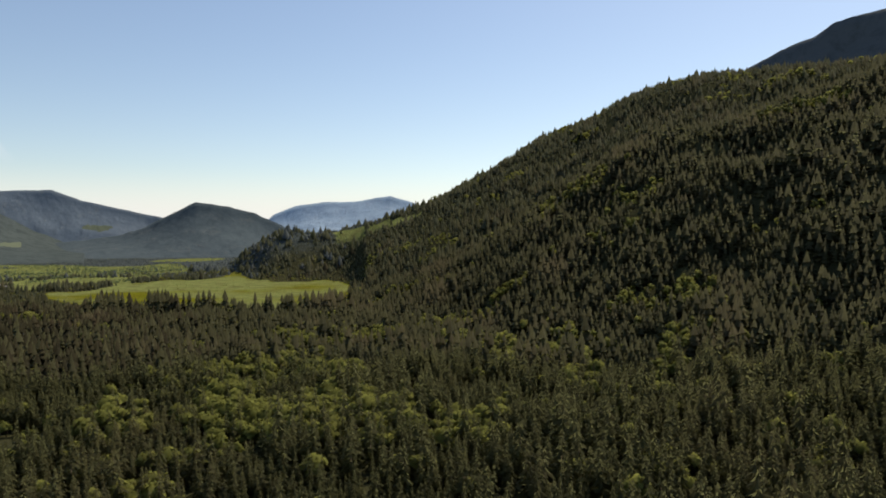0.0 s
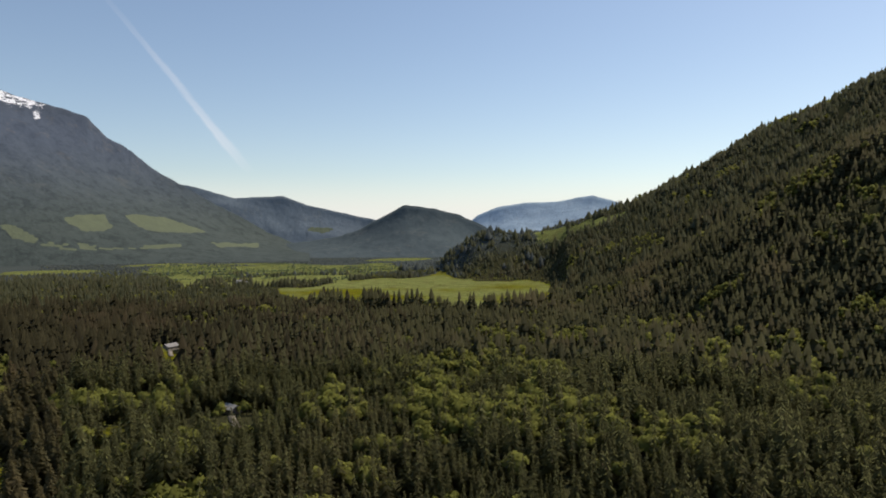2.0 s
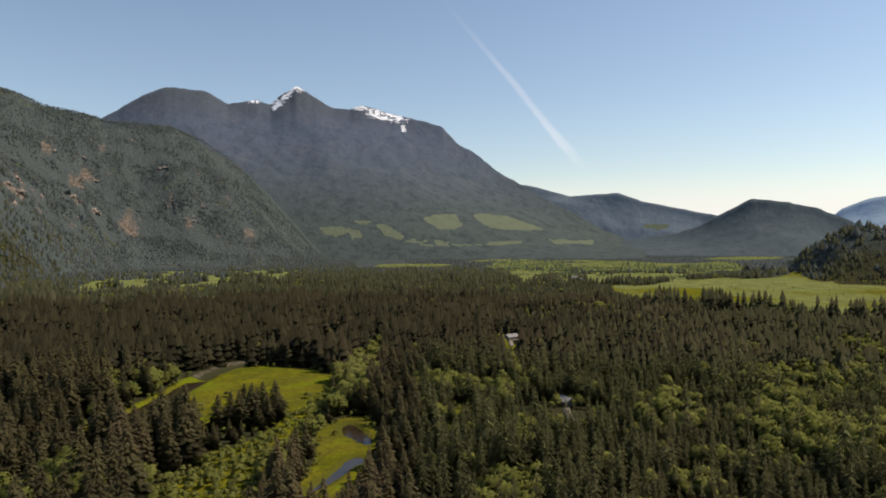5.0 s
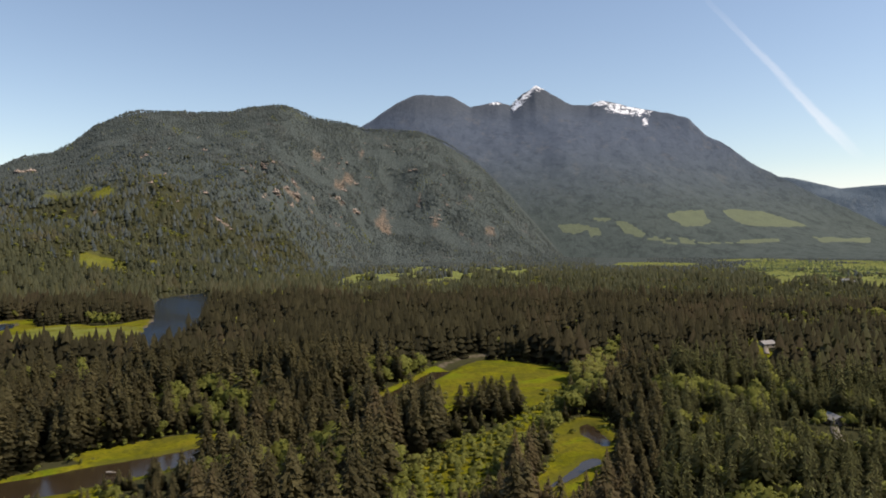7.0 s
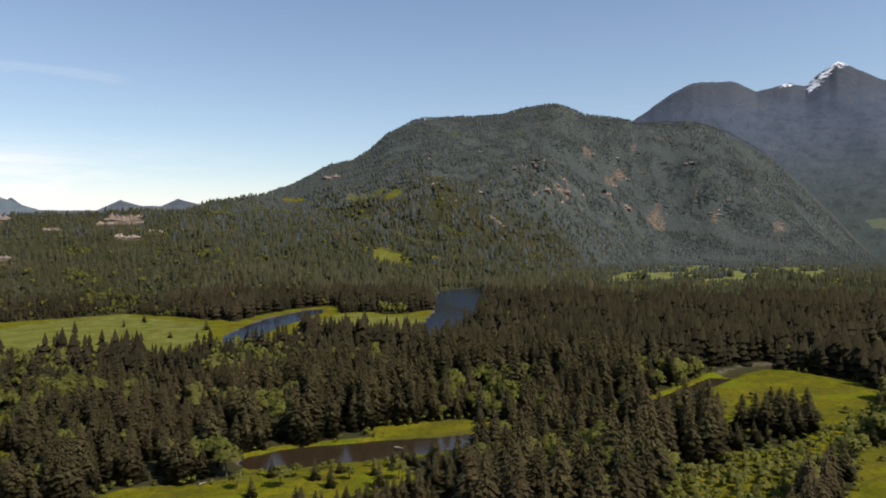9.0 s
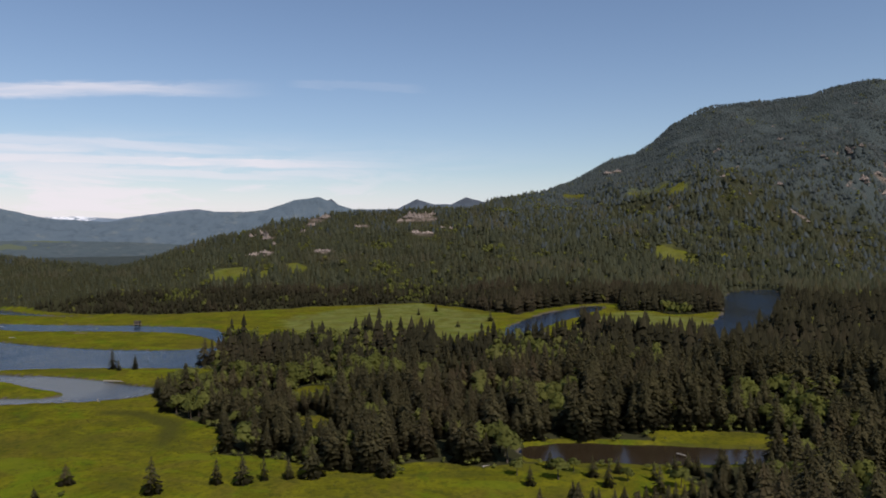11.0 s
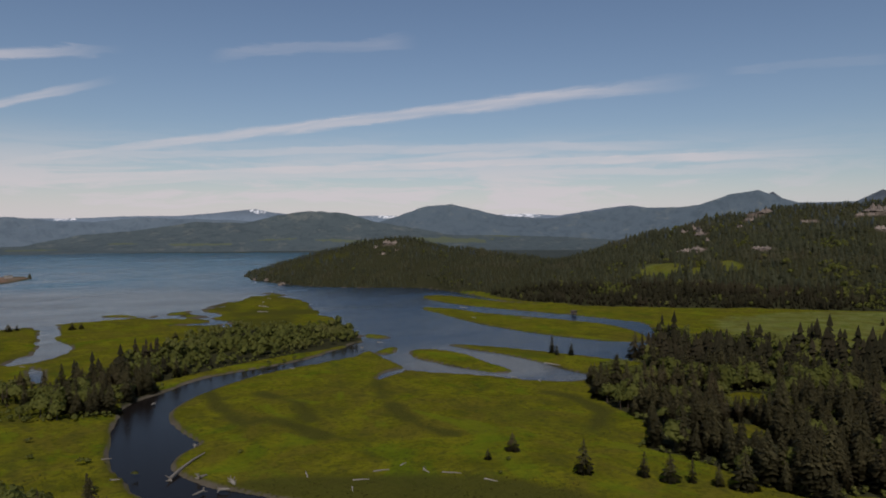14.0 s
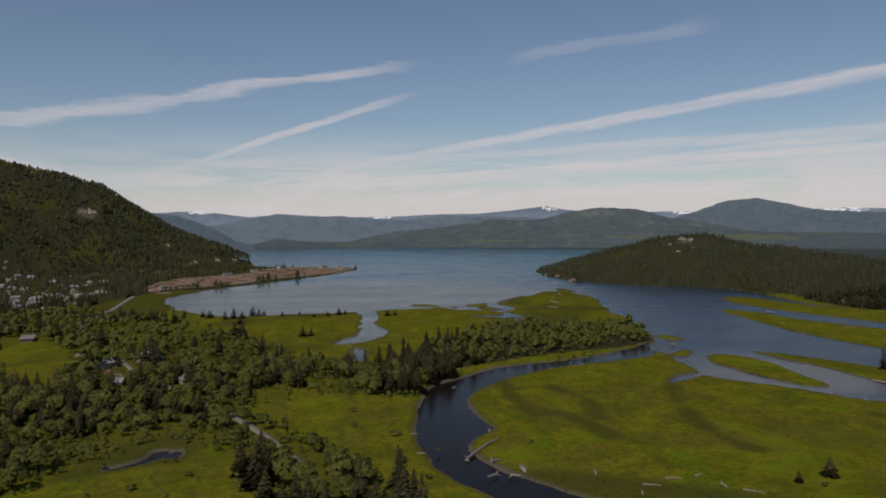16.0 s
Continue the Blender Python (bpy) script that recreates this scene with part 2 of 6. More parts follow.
def make_water():
    m, t = material("estuary_water")
    pos = t.node("ShaderNodeNewGeometry").outputs["Position"]
    rip = t.noise(t.node("ShaderNodeMapping", {0: pos, 3: (1.0, 0.45, 1)}).outputs[0], 0.9, 6.0, 0.65)
    swell = t.noise(pos, 0.02, 4.0)
    tone = t.noise(t.node("ShaderNodeMapping", {0: pos, 3: (0.5, 1.6, 1)}).outputs[0], 0.006, 5.0, 0.6, 0.8)
    silt = t.attr("silt")
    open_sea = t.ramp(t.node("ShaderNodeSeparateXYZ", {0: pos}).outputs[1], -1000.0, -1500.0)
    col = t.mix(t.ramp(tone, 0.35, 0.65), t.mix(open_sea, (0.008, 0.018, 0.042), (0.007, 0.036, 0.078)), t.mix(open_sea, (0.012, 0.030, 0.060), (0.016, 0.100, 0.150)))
    col = t.mix(t.ramp(t.math("ADD", silt, t.math("MULTIPLY", t.math("SUBTRACT", tone, 0.5), 1.2)), 0.25, 0.85), col, (0.118, 0.118, 0.112))
    col = t.mix(t.attr("river"), col, (0.012, 0.010, 0.009))
    waves = t.math("MULTIPLY", t.math("ADD", rip, t.math("MULTIPLY", swell, 2.0)), t.math("SUBTRACT", 1.0, t.math("MULTIPLY", t.attr("river"), 0.85)))
    b = finish(t, col, t.ramp(tone, 0.3, 0.7, 0.10, 0.28), waves, 0.6, 0.4, spec=t.math("SUBTRACT", 0.24, t.math("MULTIPLY", t.attr("river"), 0.14)))
    b.inputs["IOR"].default_value = 1.33
    close(t, b)
    return m


def make_creek():
    m, t = material("peaty_creek_water")
    pos = t.node("ShaderNodeNewGeometry").outputs["Position"]
    n = t.noise(pos, 0.12, 4.0)
    close(t, finish(t, t.mix(n, (0.020, 0.014, 0.008), (0.040, 0.028, 0.015)), 0.16, t.noise(pos, 1.2, 4.0), 0.05, 0.2, spec=0.22))
    return m


def make_mountain(name, low, high, rock, rocky, snow=None, field=0.0, woods=None):
    """A wooded mountainside seen from far: stands of trees in haze-tinted colours, bare bluffs, snow above a line."""
    m, t = material(name)
    geo = t.node("ShaderNodeNewGeometry")
    pos = geo.outputs["Position"]
    stands, fine = t.noise(pos, 0.004, 6.0, 0.6), t.noise(t.node("ShaderNodeMapping", {0: pos, 3: (1, 1, 0.45)}).outputs[0], 0.045, 5.0, 0.7)
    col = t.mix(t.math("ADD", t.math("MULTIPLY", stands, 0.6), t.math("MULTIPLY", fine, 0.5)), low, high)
    mottle = t.noise(t.node("ShaderNodeMapping", {0: pos, 3: (1, 1, 0.7)}).outputs[0], 0.016, 7.0, 0.75, 0.6)
    col = t.mix(t.math("MULTIPLY", t.ramp(mottle, 0.46, 0.66), 0.55), col, tuple(0.72 * k for k in low))
    col = t.mix(t.math("MULTIPLY", t.ramp(t.math("ADD", t.noise(pos, 0.009, 6.0, 0.7), t.math("MULTIPLY", fine, 0.35)), 0.72, 0.84), rocky), col, rock)
    z = t.node("ShaderNodeSeparateXYZ", {0: pos}).outputs[2]
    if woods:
        # lush woods on the lower flank, greyer haze-tinted ones above
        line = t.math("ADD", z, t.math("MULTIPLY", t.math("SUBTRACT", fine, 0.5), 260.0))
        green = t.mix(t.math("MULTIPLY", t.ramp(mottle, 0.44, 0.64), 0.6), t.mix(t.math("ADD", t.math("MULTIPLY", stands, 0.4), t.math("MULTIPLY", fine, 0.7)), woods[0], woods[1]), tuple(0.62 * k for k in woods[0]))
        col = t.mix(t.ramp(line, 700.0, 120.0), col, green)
    if field:
        patch = t.mix(t.noise(pos, 0.02, 5.0, 0.7), (0.092, 0.112, 0.082), (0.140, 0.160, 0.100))
        col = t.mix(t.ramp(t.attr("field"), 0.4, 0.6), col, patch)
    if snow:
        crag = t.noise(t.node("ShaderNodeMapping", {0: pos, 3: (1, 1, 1.8)}).outputs[0], 0.030, 7.0, 0.8)
        col = t.mix(t.ramp(z, snow - 150, snow + 60), col, t.mix(fine, (0.050, 0.062, 0.080), (0.098, 0.112, 0.132)))
        col = t.mix(t.ramp(t.math("ADD", t.math("MULTIPLY", t.attr("snow"), 0.25), crag), 0.71, 0.75), col, (0.82, 0.84, 0.88))
    close(t, finish(t, col, 0.95, t.math("ADD", fine, t.math("MULTIPLY", stands, 2.0)), 0.35, 14.0, spec=0.02))
    return m


def plain(name, a, b, scale, rough=0.7, strength=0.2):
    m, t = material(name)
    pos = t.node("ShaderNodeTexCoord").outputs["Object"]
    n = t.noise(pos, scale, 5.0)
    r = t.node("ShaderNodeObjectInfo").outputs["Random"]
    close(t, finish(t, t.mix(t.math("ADD", t.math("MULTIPLY", n, 0.6), t.math("MULTIPLY", r, 0.4)), a, b), rough, n, strength, 0.05))
    return m


MAT_BARK, MAT_DRIFT, MAT_LAND, MAT_WATER, MAT_CREEK = make_bark(), make_driftwood(), make_ground(), make_water(), make_creek()
MAT_WALL = plain("painted_siding", (0.20, 0.18, 0.155), (0.46, 0.43, 0.38), 0.8)
MAT_ROOF = plain("asphalt_shingles", (0.10, 0.10, 0.11), (0.32, 0.31, 0.30), 1.5, 0.9)
MAT_METALROOF = plain("metal_roofing", (0.14, 0.14, 0.14), (0.34, 0.33, 0.31), 0.6, 0.85)
MAT_GLASS = plain("window_glass", (0.02, 0.03, 0.04), (0.04, 0.05, 0.06), 0.5, 0.08, 0.0)
MAT_PLANK = plain("weathered_planks", (0.14, 0.11, 0.09), (0.26, 0.21, 0.17), 2.0, 0.9)
MAT_LOG = plain("stacked_logs", (0.20, 0.12, 0.08), (0.40, 0.27, 0.19), 0.6, 0.9, 0.5)
MAT_GRAVEL = plain("gravel", (0.17, 0.148, 0.118), (0.27, 0.24, 0.20), 0.4, 0.95, 0.4)
MAT_ROCK = plain("granite", (0.095, 0.080, 0.068), (0.36, 0.29, 0.24), 0.16, 0.9, 0.8)
MAT_STEEL = plain("rusty_steel", (0.16, 0.10, 0.07), (0.30, 0.28, 0.27), 0.8, 0.7)

# ---- numpy helpers ----
RNG = np.random.default_rng(7)


def lattice(ix, iy, seed):
    h = (ix * 374761393 + iy * 668265263 + seed * 1442695041) & 0xFFFFFFFF
    h = ((h ^ (h >> 13)) * 1274126177) & 0xFFFFFFFF
    return ((h ^ (h >> 16)) & 0xFFFF) / 65535.0


def value_noise(x, y, seed):
    ix, iy = np.floor(x).astype(np.int64), np.floor(y).astype(np.int64)
    u, v = x - ix, y - iy
    u, v = u * u * (3 - 2 * u), v * v * (3 - 2 * v)
    a, b = lattice(ix, iy, seed), lattice(ix + 1, iy, seed)
    c, d = lattice(ix, iy + 1, seed), lattice(ix + 1, iy + 1, seed)
    return (a + (b - a) * u) * (1 - v) + (c + (d - c) * u) * v


def fbm(x, y, size, octaves=4, seed=0):
    """Smooth noise about 0, from -1 to 1, with features of that size in metres."""
    out, amp, total = 0.0, 1.0, 0.0
    for k in range(octaves):
        out = out + amp * (value_noise(x / size * 2 ** k, y / size * 2 ** k, seed + 17 * k) * 2 - 1)
        total += amp
        amp *= 0.5
    return out / total


def outside(poly, x, y, reach=60.0):
    """Signed distance to a closed outline, in metres: negative inside; at most reach."""
    pts = np.array(poly, float)
    out = np.full(x.shape, reach)
    near = (x > pts[:, 0].min() - reach) & (x < pts[:, 0].max() + reach) & (y > pts[:, 1].min() - reach) & (y < pts[:, 1].max() + reach)
    if not near.any():
        return out
    px, py = x[near], y[near]
    best, inside = np.full(px.shape, 1e12), np.zeros(px.shape, bool)
    for (ax, ay), (bx, by) in zip(pts, np.roll(pts, -1, 0)):
        dx, dy = bx - ax, by - ay
        s = np.clip(((px - ax) * dx + (py - ay) * dy) / (dx * dx + dy * dy), 0, 1)
        best = np.minimum(best, (px - ax - s * dx) ** 2 + (py - ay - s * dy) ** 2)
        if ay != by:
            inside ^= ((ay > py) != (by > py)) & (px < ax + (py - ay) * dx / dy)
    d = np.sqrt(best)
    out[near] = np.minimum(np.where(inside, -d, d), reach)
    return out


def rounded(poly, times=2):
    """Cuts the corners of a closed outline, so that banks run in curves."""
    p = np.array(poly, float)
    for _ in range(times):
        q = np.roll(p, -1, 0)
        p = np.stack([p * 0.75 + q * 0.25, p * 0.25 + q * 0.75], 1).reshape(-1, 2)
    return p


def off_line(line, x, y, reach=60.0):
    """Distance to an open line."""
    out = np.full(x.shape, reach)
    for (ax, ay), (bx, by) in zip(line, line[1:]):
        dx, dy = bx - ax, by - ay
        s = np.clip(((x - ax) * dx + (y - ay) * dy) / (dx * dx + dy * dy), 0, 1)
        out = np.minimum(out, np.hypot(x - ax - s * dx, y - ay - s * dy))
    return out


def azimuth(x, y):
    a = np.degrees(np.arctan2(-x, y))
    return np.where(a < -90, a + 360, a)


def mesh_of(name, verts, tris, mats, smooth=False, attrs=None, slots=None):
    """A triangle mesh from arrays."""
    me = bpy.data.meshes.new(name)
    verts, tris = np.asarray(verts, np.float32), np.asarray(tris, np.int32)
    n = len(tris)
    me.vertices.add(len(verts))
    me.vertices.foreach_set("co", verts.ravel())
    me.loops.add(n * 3)
    me.loops.foreach_set("vertex_index", tris.ravel())
    me.polygons.add(n)
    me.polygons.foreach_set("loop_start", np.arange(0, n * 3, 3, dtype=np.int32))
    me.polygons.foreach_set("use_smooth", np.full(n, smooth))
    for mat in mats if isinstance(mats, (list, tuple)) else [mats]:
        me.materials.append(mat)
    if slots is not None:
        me.polygons.foreach_set("material_index", np.asarray(slots, np.int32))
    for key, values in (attrs or {}).items():
        me.attributes.new(key, "FLOAT", "POINT").data.foreach_set("value", np.asarray(values, np.float32))
    me.update(calc_edges=True)
    return me


def grid_tris(rows, cols, wrap=False):
    i, j = np.meshgrid(np.arange(rows - 1), np.arange(cols if wrap else cols - 1), indexing="ij")
    a, b = i * cols + j, i * cols + (j + 1) % cols
    c, d = a + cols, b + cols
    return np.concatenate([np.stack([a, c, b], -1).reshape(-1, 3), np.stack([b, c, d], -1).reshape(-1, 3)])


# ---- the plan: outlines in metres ----
SEA = rounded([(85, -975), (39, -876), (0, -841), (-64, -853), (-145, -849), (-190, -859), (-216, -850), (-243, -792), (-272, -735), (-310, -700),
               (-335, -865), (-465, -1030), (-505, -1000), (-495, -905), (-450, -805), (-400, -653), (-362, -548), (-318, -478), (-312, -424),
               (-301, -406), (-314, -384), (-336, -350), (-351, -313), (-380, -296), (-430, -312), (-470, -330), (-545, -362), (-640, -425),
               (-715, -530), (-700, -690), (-735, -800), (-765, -935), (-765, -995), (-685, -1060), (-625, -1155), (-625, -1305), (-640, -1460),
               (-760, -1700), (-1300, -2400), (-1700, -2900), (-1560, -3150), (-805, -3640), (-103, -4550), (300, -4600), (60, -3000), (-50, -2300),
               (-40, -2010), (-205, -1915), (-315, -1835), (-265, -1695), (-135, -1475), (-65, -1385), (-10, -1320), (60, -1220), (105, -1115)], 2)
RIVER = rounded([(-362, -548), (-307, -511), (-252, -487), (-212, -482), (-174, -472), (-143, -450), (-119, -429), (-105, -406), (-94, -378),
                 (-82, -329), (-79, -303), (-79, -279), (-84, -260), (-95, -237), (-100, -150), (-135, -150), (-133, -209), (-127, -228), (-117, -246),
                 (-106, -265), (-102, -279), (-101, -301), (-109, -320), (-124, -326), (-123, -351), (-126, -377), (-134, -401), (-152, -424),
                 (-182, -443), (-221, -462), (-273, -471), (-318, -480)], 2)
ISLANDS = [rounded(p, 2) for p in (
    [(-566, -745), (-593, -692), (-584, -640), (-602, -557), (-615, -496), (-612, -436), (-546, -356), (-512, -415), (-509, -493), (-514, -566), (-538, -646)],
    [(-660, -862), (-708, -848), (-700, -756), (-706, -652), (-730, -572), (-745, -487), (-670, -390), (-655, -443), (-655, -538), (-643, -605), (-628, -693), (-630, -770)],
    [(-395, -485), (-418, -448), (-434, -405), (-449, -346), (-455, -300), (-392, -290), (-390, -326), (-403, -382), (-400, -436)],
    [(-349, -470), (-372, -471), (-382, -435), (-365, -380), (-359, -351), (-343, -358), (-337, -397), (-336, -439)],
    [(-321, -480), (-348, -496), (-359, -492), (-331, -464)],
    [(-379, -581), (-389, -546), (-378, -535), (-367, -559)],
    [(-395, -930), (-375, -905), (-335, -800), (-350, -780), (-385, -850)],
    [(-255, -860), (-235, -880), (-215, -900), (-225, -915), (-250, -900)],
    [(-205, -871), (-254, -838), (-304, -806), (-303, -756), (-241, -774), (-206, -830)],
    [(-222, -765), (-266, -769), (-299, -719), (-266, -692), (-234, -714)],
    [(-322, -885), (-397, -904), (-454, -908), (-408, -807), (-348, -824)],
    [(-310, -813), (-364, -811), (-398, -791), (-363, -739), (-315, -750)])]
CREEKS = [rounded(p, 1) for p in (
    [(-725, -140), (-778, -136), (-842, -129), (-908, -103), (-990, -68), (-950, -54), (-871, -76), (-807, -92), (-745, -108)],
    [(-660, -135), (-740, -145), (-835, -135), (-950, -95), (-985, -60), (-864, -88), (-744, -108), (-660, -90)],
    [(-1200, 115), (-1295, 155), (-1310, 220), (-890, 146), (-745, 112), (-665, 82), (-625, 62), (-640, 42), (-694, 43), (-794, 62), (-965, 95)],
    [(-323, -60), (-336, -40), (-340, -20), (-345, 8), (-347, 40), (-370, 110), (-395, 153), (-380, 156), (-352, 110), (-325, 40), (-316, 15), (-313, -5), (-309, -22), (-304, -50)],
    [(-395, 153), (-420, 186), (-460, 231), (-498, 270), (-510, 312), (-489, 310), (-482, 277), (-442, 231), (-409, 189), (-380, 156)],
    [(-295, 235), (-297, 246), (-265, 232), (-254, 221), (-270, 225), (-282, 227)],
    [(-245, 210), (-249, 204), (-235, 183), (-230, 167), (-224, 162), (-229, 180), (-238, 195), (-239, 205)],
    [(-135, -860), (-162, -860), (-158, -795), (-137, -735), (-146, -690), (-136, -655), (-111, -616), (-80, -612), (-92, -640), (-112, -665), (-120, -712), (-128, -760), (-140, -800)],
    [(-95, -600), (-102, -572), (-92, -523), (-85, -529)],
    [(56, -318), (46, -325), (40, -331), (38, -341), (32, -342), (29, -336), (30, -331), (34, -329), (37, -324), (44, -320)],
    [(31, -334), (26, -340), (24, -333), (27, -326), (31, -328)],
    [(-309, -416), (-298, -402), (-283, -399), (-264, -389), (-280, -408), (-292, -413)])]
MEADOWS = [rounded(p, 1) for p in (
    # estuary: round meadow, flats at the far shore, marsh towards the sea, pasture west of the river
    [(-318, -480), (-221, -472), (-118, -405), (-88, -300), (-108, -215), (-110, -100), (-180, -40), (-262, -36), (-274, -68), (-272, -95), (-268, -130),
     (-280, -164), (-272, -184), (-278, -192), (-309, -207), (-323, -236), (-342, -270), (-380, -312), (-336, -350), (-301, -406), (-312, -424)],
    [(-640, -425), (-560, -350), (-610, -280), (-650, -175), (-730, -150), (-841, -146), (-876, -194), (-935, -280), (-925, -360), (-885, -430), (-835, -470),
     (-790, -530), (-740, -595), (-722, -695), (-770, -860), (-735, -870), (-690, -690), (-690, -560)],
    [(150, -1000), (105, -1000), (60, -920), (0, -860), (-64, -870), (-142, -870), (-216, -870), (-260, -790), (-310, -700), (-271, -684), (-160, -588), (-131, -515), (-88, -517), (-54, -506), (-15, -669), (41, -789), (100, -860)],
    [(-8, -457), (-33, -447), (-70, -414), (-110, -402), (-104, -378), (-90, -296), (-95, -266), (-100, -200), (-62, -205), (-60, -252), (-55, -272), (-48, -299), (-36, -332), (-17, -365), (-5, -390)],
    [(88, -285), (70, -330), (52, -338), (40, -368), (24, -352), (10, -338), (-2, -318), (2, -290), (-6, -262), (-6, -200), (95, -200)],
    [(-335, -865), (-465, -1030), (-500, -1000), (-495, -905), (-430, -709), (-376, -640), (-341, -694), (-305, -690)],
    [(-376, -596), (-345, -520), (-300, -505), (-200, -478), (-140, -448), (-131, -470), (-196, -494), (-252, -514), (-305, -516), (-350, -532)],
    # rough pasture beside the town
    [(213, -744), (176, -614), (120, -480), (107, -492), (117, -595), (158, -692), (196, -753)],
    [(190, -1000), (160, -1120), (110, -1250), (35, -1225), (55, -965), (85, -930), (114, -891), (139, -856)],
    # creek meadows
    [(-422, 183), (-449, 230), (-486, 280), (-480, 302), (-417, 330), (-365, 284), (-350, 262), (-325, 235), (-315, 205), (-330, 180), (-350, 185), (-392, 203)],
    [(-242, 95), (-274, 125), (-303, 158), (-300, 183), (-330, 232), (-365, 284), (-318, 246), (-296, 214), (-276, 190), (-271, 175), (-241, 152), (-215, 128)],
    [(-279, 303), (-273, 319), (-255, 299), (-262, 288)],
    [(-252, 268), (-247, 274), (-234, 262), (-239, 254)],
    [(-218, 318), (-223, 340), (-200, 311), (-198, 290)],
    [(-423, 536), (-414, 548), (-340, 456), (-349, 446)],
    [(-397, -220), (-425, -210), (-405, -190), (-372, -199)],
    [(-345, -185), (-350, -166), (-328, -156), (-330, -176)],
    [(175, -600), (150, -625), (115, -605), (112, -540), (150, -530)],
    [(-540, 377), (-563, 424), (-577, 467), (-522, 422), (-518, 387)],
    [(-300, 231), (-307, 251), (-293, 258), (-255, 227), (-226, 195), (-203, 173), (-216, 147), (-235, 167), (-255, 191), (-287, 212)],
    [(-345, 8), (-365, -4), (-372, 26), (-375, 68), (-356, 63), (-335, 24), (-302, 10), (-300, -3), (-300, -22), (-302, -45), (-312, -20), (-318, 8)],
    [(-302, -48), (-303, -5), (-300, 12), (-284, 22), (-262, 0), (-266, -60), (-290, -70)],
    [(-280, -105), (-291, -92), (-292, -75), (-284, -52), (-272, -25), (-250, -28), (-252, -72)],
    [(-660, -175), (-741, -162), (-866, -150), (-949, -120), (-1009, -76), (-1003, -36), (-884, -36), (-779, -55), (-690, -70), (-640, -110)],
    # round the lake
    [(-850, -415), (-915, -370), (-965, -305), (-870, -216), (-839, -160), (-700, -150), (-640, -150), (-612, -175), (-612, -232), (-590, -300), (-640, -360), (-700, -420)],
    [(-825, -82), (-905, -55), (-930, 0), (-874, 34), (-960, 95), (-785, 70), (-690, 44), (-655, 20), (-655, -45), (-700, -85)],
    # farmland up the valley
    [(-745, 1300), (-655, 1290), (-690, 1450), (-660, 1560), (-655, 1680), (-575, 1650), (-565, 1830), (-625, 2120), (-440, 1630), (-415, 1690), (-385, 1580), (-323, 1610), (-255, 1650), (-190, 1480), (-125, 1000), (-165, 965),
     (-225, 930), (-300, 945), (-385, 960), (-480, 990), (-620, 1110)],
    [(-1360, 520), (-1976, 785), (-2130, 969), (-2010, 1081), (-1970, 1261), (-1970, 1410), (-1290, 940), (-1250, 830), (-1310, 720), (-1310, 630)],
    [(-1250, 425), (-1717, 626), (-1770, 700), (-1360, 550), (-1290, 480)],
    [(-1050, 1250), (-900, 1480), (-780, 1500), (-770, 1360), (-900, 1230)],
    [(-1780, 1560), (-2000, 1800), (-1780, 1980), (-1560, 1680)], [(-1374, 1544), (-1507, 1783), (-1323, 1583), (-1202, 1398)],
    [(-1147, 1483), (-1254, 1669), (-1146, 1595), (-965, 1349), (-981, 1314)],
    [(-1900, 2100), (-2000, 2500), (-1750, 2600), (-1700, 2250)], [(-1250, 2900), (-1300, 3400), (-1050, 3500), (-1000, 3000)], [(-800, 2700), (-830, 3300), (-700, 3300), (-680, 2750)])]
HAY = MEADOWS[-10:-9]
PLANTATION = [rounded(p, 1) for p in (
    [(-1570, 1875), (-1800, 2300), (-1535, 2710), (-1065, 2345), (-1100, 2900), (-725, 2095), (-715, 1680), (-645, 1415), (-775, 1395), (-995, 1495), (-965, 1310), (-1160, 1480)],)]
ALDERS = [rounded(p, 1) for p in (
    [(-242, 95), (-274, 125), (-303, 158), (-291, 183), (-330, 232), (-365, 284), (-311, 246), (-285, 214), (-266, 192), (-271, 183), (-241, 157), (-215, 130)],
    [(-311, 232), (-366, 280), (-437, 365), (-485, 440), (-408, 370), (-343, 295), (-306, 255)],
    [(-136, -513), (-178, -582), (-223, -637), (-274, -660), (-341, -694), (-370, -660), (-376, -590), (-350, -532), (-305, -520), (-252, -518), (-196, -498), (-145, -487)],
    [(-104, 380), (-75, 425), (-47, 415), (0, 390), (-15, 360), (-64, 350), (-130, 330)],
    [(-184, 346), (-201, 389), (-191, 405), (-165, 386), (-140, 334), (-153, 318)],
    [(-120, 244), (-128, 270), (-114, 277), (-98, 265), (-88, 245)],
    [(-117, 326), (-124, 382), (-88, 392), (-49, 389), (-6, 380), (-5, 336), (-35, 320), (-70, 326), (-90, 310)],
    [(-135, 527), (-129, 597), (-75, 532), (-49, 488), (-51, 433), (-79, 431), (-111, 463)],
    [(-23, 345), (-7, 372), (14, 378), (34, 360), (24, 316), (-1, 308)],
    [(-20, -250), (-4, -320), (5, -375), (20, -400), (-10, -420), (-38, -335), (-56, -272), (-60, -240)],
    [(-400, -230), (-440, -205), (-410, -180), (-360, -190)],
    [(-15, 633), (8, 670), (34, 650), (66, 680), (68, 626), (50, 489), (30, 489), (32, 577), (0, 590)],
    [(70, 445), (87, 495), (112, 545), (116, 505), (90, 445)],
    [(118, 405), (154, 515), (192, 590), (203, 560), (152, 440)])]
SEDGE_LINES = [[(-164, -425), (-156, -386), (-151, -345), (-166, -348), (-171, -324), (-170, -300)],
               [(-266, -390), (-243, -351), (-227, -312), (-220, -283), (-222, -263)],
               [(-324, -293), (-327, -270), (-312, -239), (-281, -222)],
               [(-190, -406), (-195, -365), (-182, -330)]]
